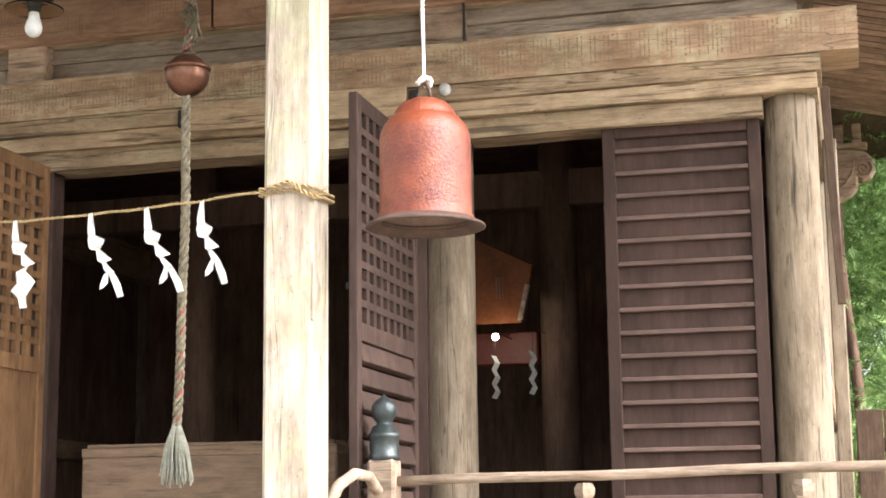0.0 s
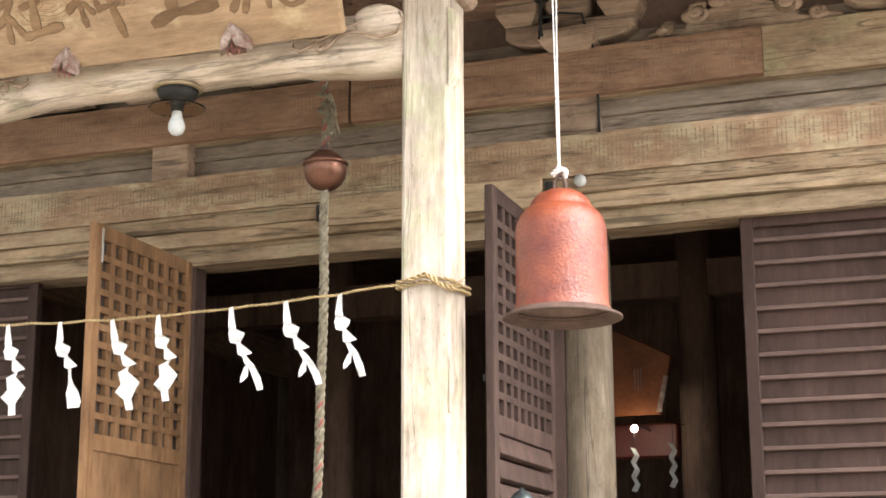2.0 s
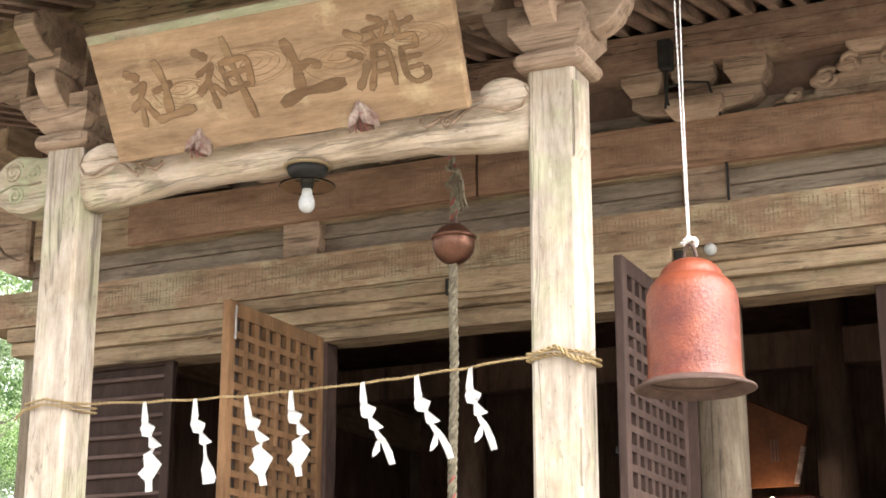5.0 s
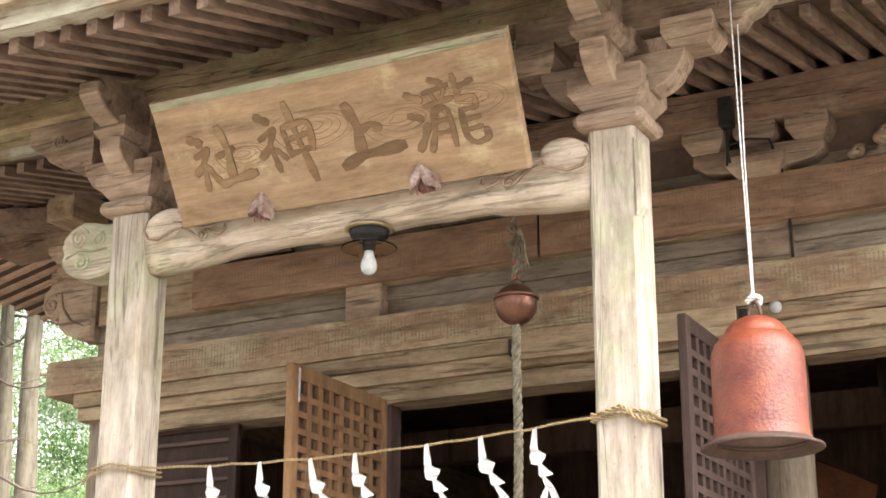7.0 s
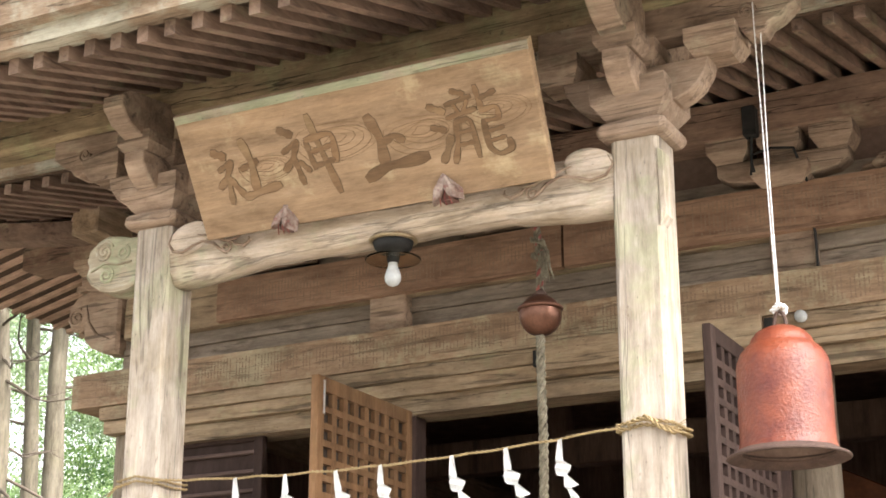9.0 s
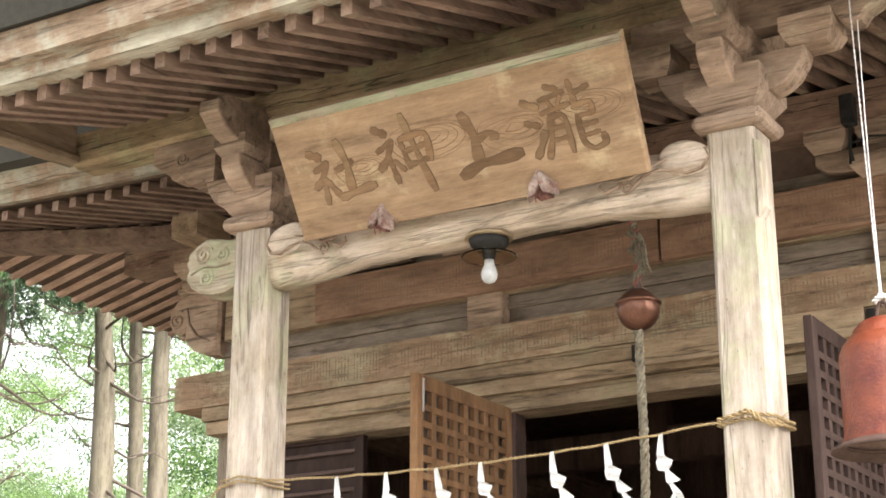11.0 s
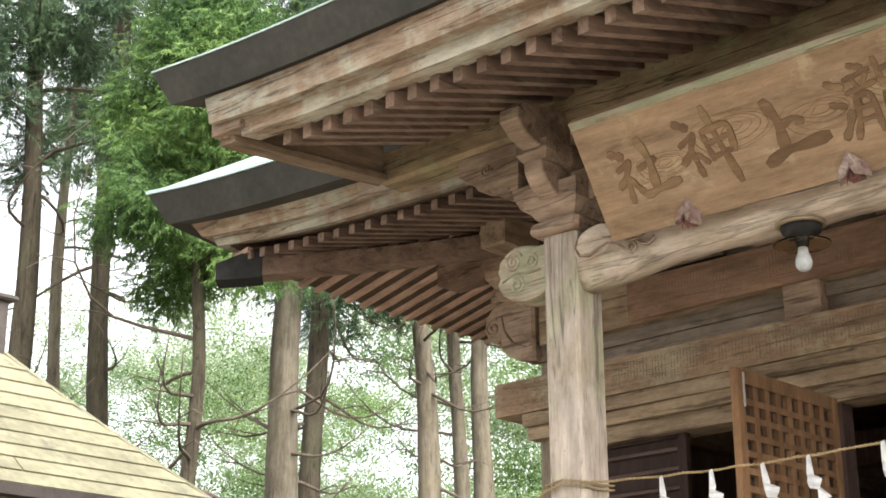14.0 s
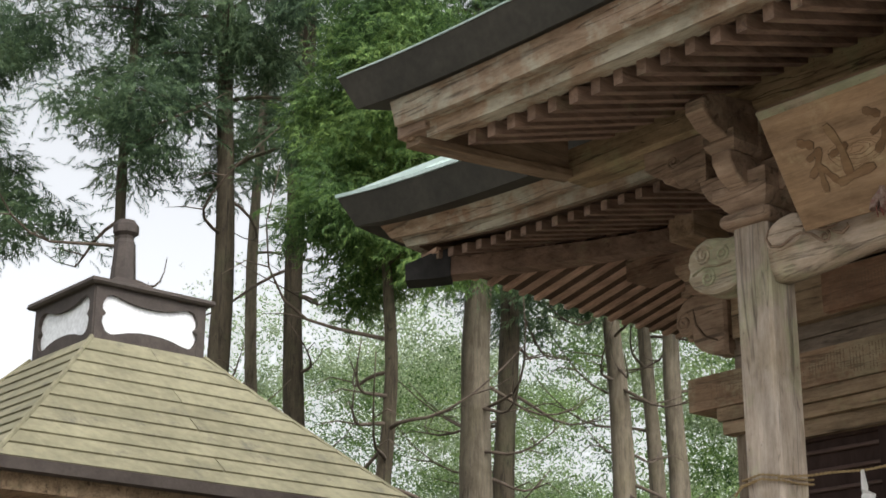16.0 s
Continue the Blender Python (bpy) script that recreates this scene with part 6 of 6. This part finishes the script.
def cedar(x, y, h, r, crown, spread, leaf_mat, bark, seed, density=1.0, bare=6, sway=0.0, label="tall cedar with shaggy drooping foliage and straight bare trunk"):
    q = np.random.default_rng(seed)
    tree = thing("cedar_tree", (x, y, 0), label, "tree", "cedars behind the hall")
    k = 40

    def axis(u):
        return np.array([x + sway * math.sin(u * 5 + seed) * 0.5 + 0.05 * math.sin(u * 17 + seed), y + 0.05 * math.cos(u * 13 + seed), h * u])
    bm = bmesh.new()
    tube([axis(i / k) for i in range(k + 1)], [r * (1.25 if i == 0 else 1.04 - 0.92 * (i / k)) * (1 + 0.03 * math.sin(i * 0.9 + seed)) for i in range(k + 1)], 16, bm)
    for v in bm.verts:  # ridged, uneven bark
        c = axis(max(0.0, min(1.0, v.co.z / h)))
        f = 1 + 0.10 * noise.noise((v.co.x * 9 + seed, v.co.y * 9, v.co.z * 1.6)) + 0.05 * noise.noise((v.co.x * 22, v.co.y * 22 + seed, v.co.z * 3.5))
        v.co.x, v.co.y = c[0] + (v.co.x - c[0]) * f, c[1] + (v.co.y - c[1]) * f
    part("trunk", bm, bark, tree, "", True)
    P, Y, S = [], [], []
    limbs = bmesh.new()
    nl = int(34 * density)
    for i in range(nl):
        u = crown / h + (1 - crown / h) * (i + q.random()) / nl
        base = axis(min(u, 0.99))
        fall = 1 - (u - crown / h) / (1 - crown / h + 1e-6)
        L = spread * (0.25 + 0.85 * fall ** 0.8) * q.uniform(0.55, 1.15)
        a = i * 2.4 + q.normal(0, 0.4)
        pts = []
        for j in range(6):
            s = j / 5
            pts.append(base + np.array([math.cos(a) * L * s, math.sin(a) * L * s, L * (0.22 * s - 0.42 * s * s) + 0.12 * L * s ** 4]))
        tube([tuple(p) for p in pts], [max(0.006, r * 0.16 * (1 - 0.8 * j / 5)) for j in range(6)], 5, limbs)
        # tufts along the outer limb, with gaps between them
        for c in range(3 + int(2.2 * L)):
            f = q.uniform(0.3, 1.0) * 5
            j = min(4, int(f))
            p = pts[j] + (pts[j + 1] - pts[j]) * (f - j) + q.normal(0, 0.08 + 0.05 * L, 3)
            w = q.uniform(0.11, 0.25)
            for _ in range(int((50 * density + 14) * (1.0 if p[2] < 15 else 0.4))):
                o = q.normal(0, 1, 3) * np.array([w, w, w * 0.75])
                P.append(p + o)
                Y.append(math.atan2(o[1], o[0]) + q.normal(0, 0.7))
                S.append(q.uniform(0.7, 1.3))
    tagged(part("branchwork", limbs, bark, tree), kind="stuff")
    P, Y, S = np.array(P), np.array(Y), np.array(S)
    V, F = scatter(SPRAY, P, Y, q.normal(-0.35, 0.45, len(P)), S)
    tagged(place("crown", mesh_from("crown", V, F, leaf_mat), tree), kind="stuff")
    # bare dead branches below the crown
    for i in range(bare):
        z = q.uniform(2.6, crown + 0.8)
        a, L = q.uniform(0, 6.28), q.uniform(0.9, 2.2)
        b0 = axis(z / h)
        bend, cv = q.uniform(-0.75, 0.1), q.normal(0, 0.8)
        pts = [tuple(b0 + np.array([math.cos(a + cv * s) * L * s, math.sin(a + cv * s) * L * s, L * (bend * s + 1.15 * (s - 0.35) ** 2 * (1 if s > 0.35 else -0.3))])) for s in np.linspace(0, 1, 8)]
        part("dead_branch", tube(pts, [0.028 * (1 - 0.8 * s) for s in np.linspace(0, 1, 8)], 5), TWIG, tree, "", True)
        for t_ in range(2):
            o = Vector(pts[3 + 2 * t_])
            b_ = a + q.choice((-0.8, 0.8))
            part("dead_twig", tube([o, o + Vector((math.cos(b_) * 0.25, math.sin(b_) * 0.25, 0.05)), o + Vector((math.cos(b_) * 0.5, math.sin(b_) * 0.5, q.uniform(-0.15, 0.25)))], [0.011, 0.008, 0.003], 4), TWIG, tree)
    return tree


cedar(-17.0, 10.6, 19, 0.20, 9.1, 1.9, CEDAR, BARK, 1, 0.95)
cedar(-17.5, 9.45, 17, 0.12, 9.2, 1.6, CEDAR, BARK, 2, 0.85)
cedar(-21.0, 13.8, 20, 0.15, 12.0, 1.6, CEDAR, BARKPALE, 3, 0.6)
cedar(-17.2, 12.0, 20, 0.19, 10.2, 1.7, CEDAR, BARK, 4, 0.7)
cedar(-13.6, 10.7, 10.6, 0.14, 7.1, 1.35, FRESH, BARK, 5, 1.25, 12, label="young cedar with dense bright green foliage")
cedar(-14.6, 13.0, 21, 0.24, 7.6, 1.9, CEDAR, BARKPALE, 6, 1.0, 10)
cedar(-15.2, 14.0, 20, 0.185, 7.4, 1.8, CEDAR, BARK, 7, 1.0, 12)
cedar(-14.6, 15.5, 17, 0.20, 8.0, 1.8, CEDAR, BARKPALE, 8, 0.8, 14, 0.35)
cedar(-16.3, 18.0, 18, 0.16, 8.8, 1.7, CEDAR, BARKPALE, 9, 0.7, 8)
cedar(-14.8, 17.0, 18, 0.19, 8.6, 1.7, CEDAR, BARKPALE, 10, 0.7, 10, 0.3)
cedar(-20.6, 8.3, 17, 0.16, 8.6, 2.0, CEDAR, BARK, 12, 1.0)
cedar(-24.6, 17.0, 20, 0.2, 13.0, 2.0, CEDAR, BARK, 13, 0.6)
cedar(-12.4, 19.5, 17, 0.18, 8.8, 1.7, CEDAR, BARKPALE, 15, 0.6)
cedar(-0.05, 13.6, 9, 0.06, 6.5, 0.9, FRESH, REDBARK, 16, 0.3, 0, label="slim young cedar with reddish bark close behind the hall")

# undergrowth and far woods: too many leaves to count
def leaf_bank(name, x0, x1, y0, y1, z0, z1, clumps, per, rad, scale, material, label, seed, template=LEAVES):
    q = np.random.default_rng(seed)
    C = np.stack([q.uniform(x0, x1, clumps), q.uniform(y0, y1, clumps), z0 + (z1 - z0) * q.random(clumps) ** 0.6], 1)
    R = rad * q.uniform(0.5, 1.3, clumps)
    P = np.repeat(C, per, 0) + q.normal(0, 1, (clumps * per, 3)) * np.repeat(R, per)[:, None] * np.array([1, 1, 0.6])
    P[:, 2] = np.maximum(P[:, 2], 0.15)
    V, F = scatter(template, P, q.uniform(0, 6.28, len(P)), q.normal(0, 0.5, len(P)), scale * q.uniform(0.7, 1.3, len(P)))
    ob = new(name, mesh_from(name, V, F, material))
    return tagged(ob, label, "foliage", kind="stuff")


# the far bank takes the leaf colour that carries painted haze
leaf_bank("far_woods", -50, -14, 28, 44, 0.0, 16.5, 110, 520, 1.0, 0.6, BROAD, "pale green far woods behind the cedars, haze put into the leaf colour", 21)
leaf_bank("undergrowth", -26, -12.0, 19, 27, 0.0, 9.0, 22, 420, 0.6, 0.28, LUSH, "fresh green undergrowth between the trunks", 22)
leaf_bank("middle_woods", -34, -13, 22, 28, 0.0, 11.5, 44, 380, 0.85, 0.36, FRESH, "deep green young trees beyond the cedars", 25)
leaf_bank("far_woods", -50, -30, 8, 22, 0.0, 7.0, 34, 240, 1.3, 0.9, CEDAR, "dark woods behind the pavilion", 23)
leaf_bank("hillside_shrubs", -0.8, 1.6, 13.9, 19.0, 0.0, 5.6, 130, 240, 0.42, 0.8, LUSH, "lush green shrubs on the slope beside the hall", 24, SPRAY)
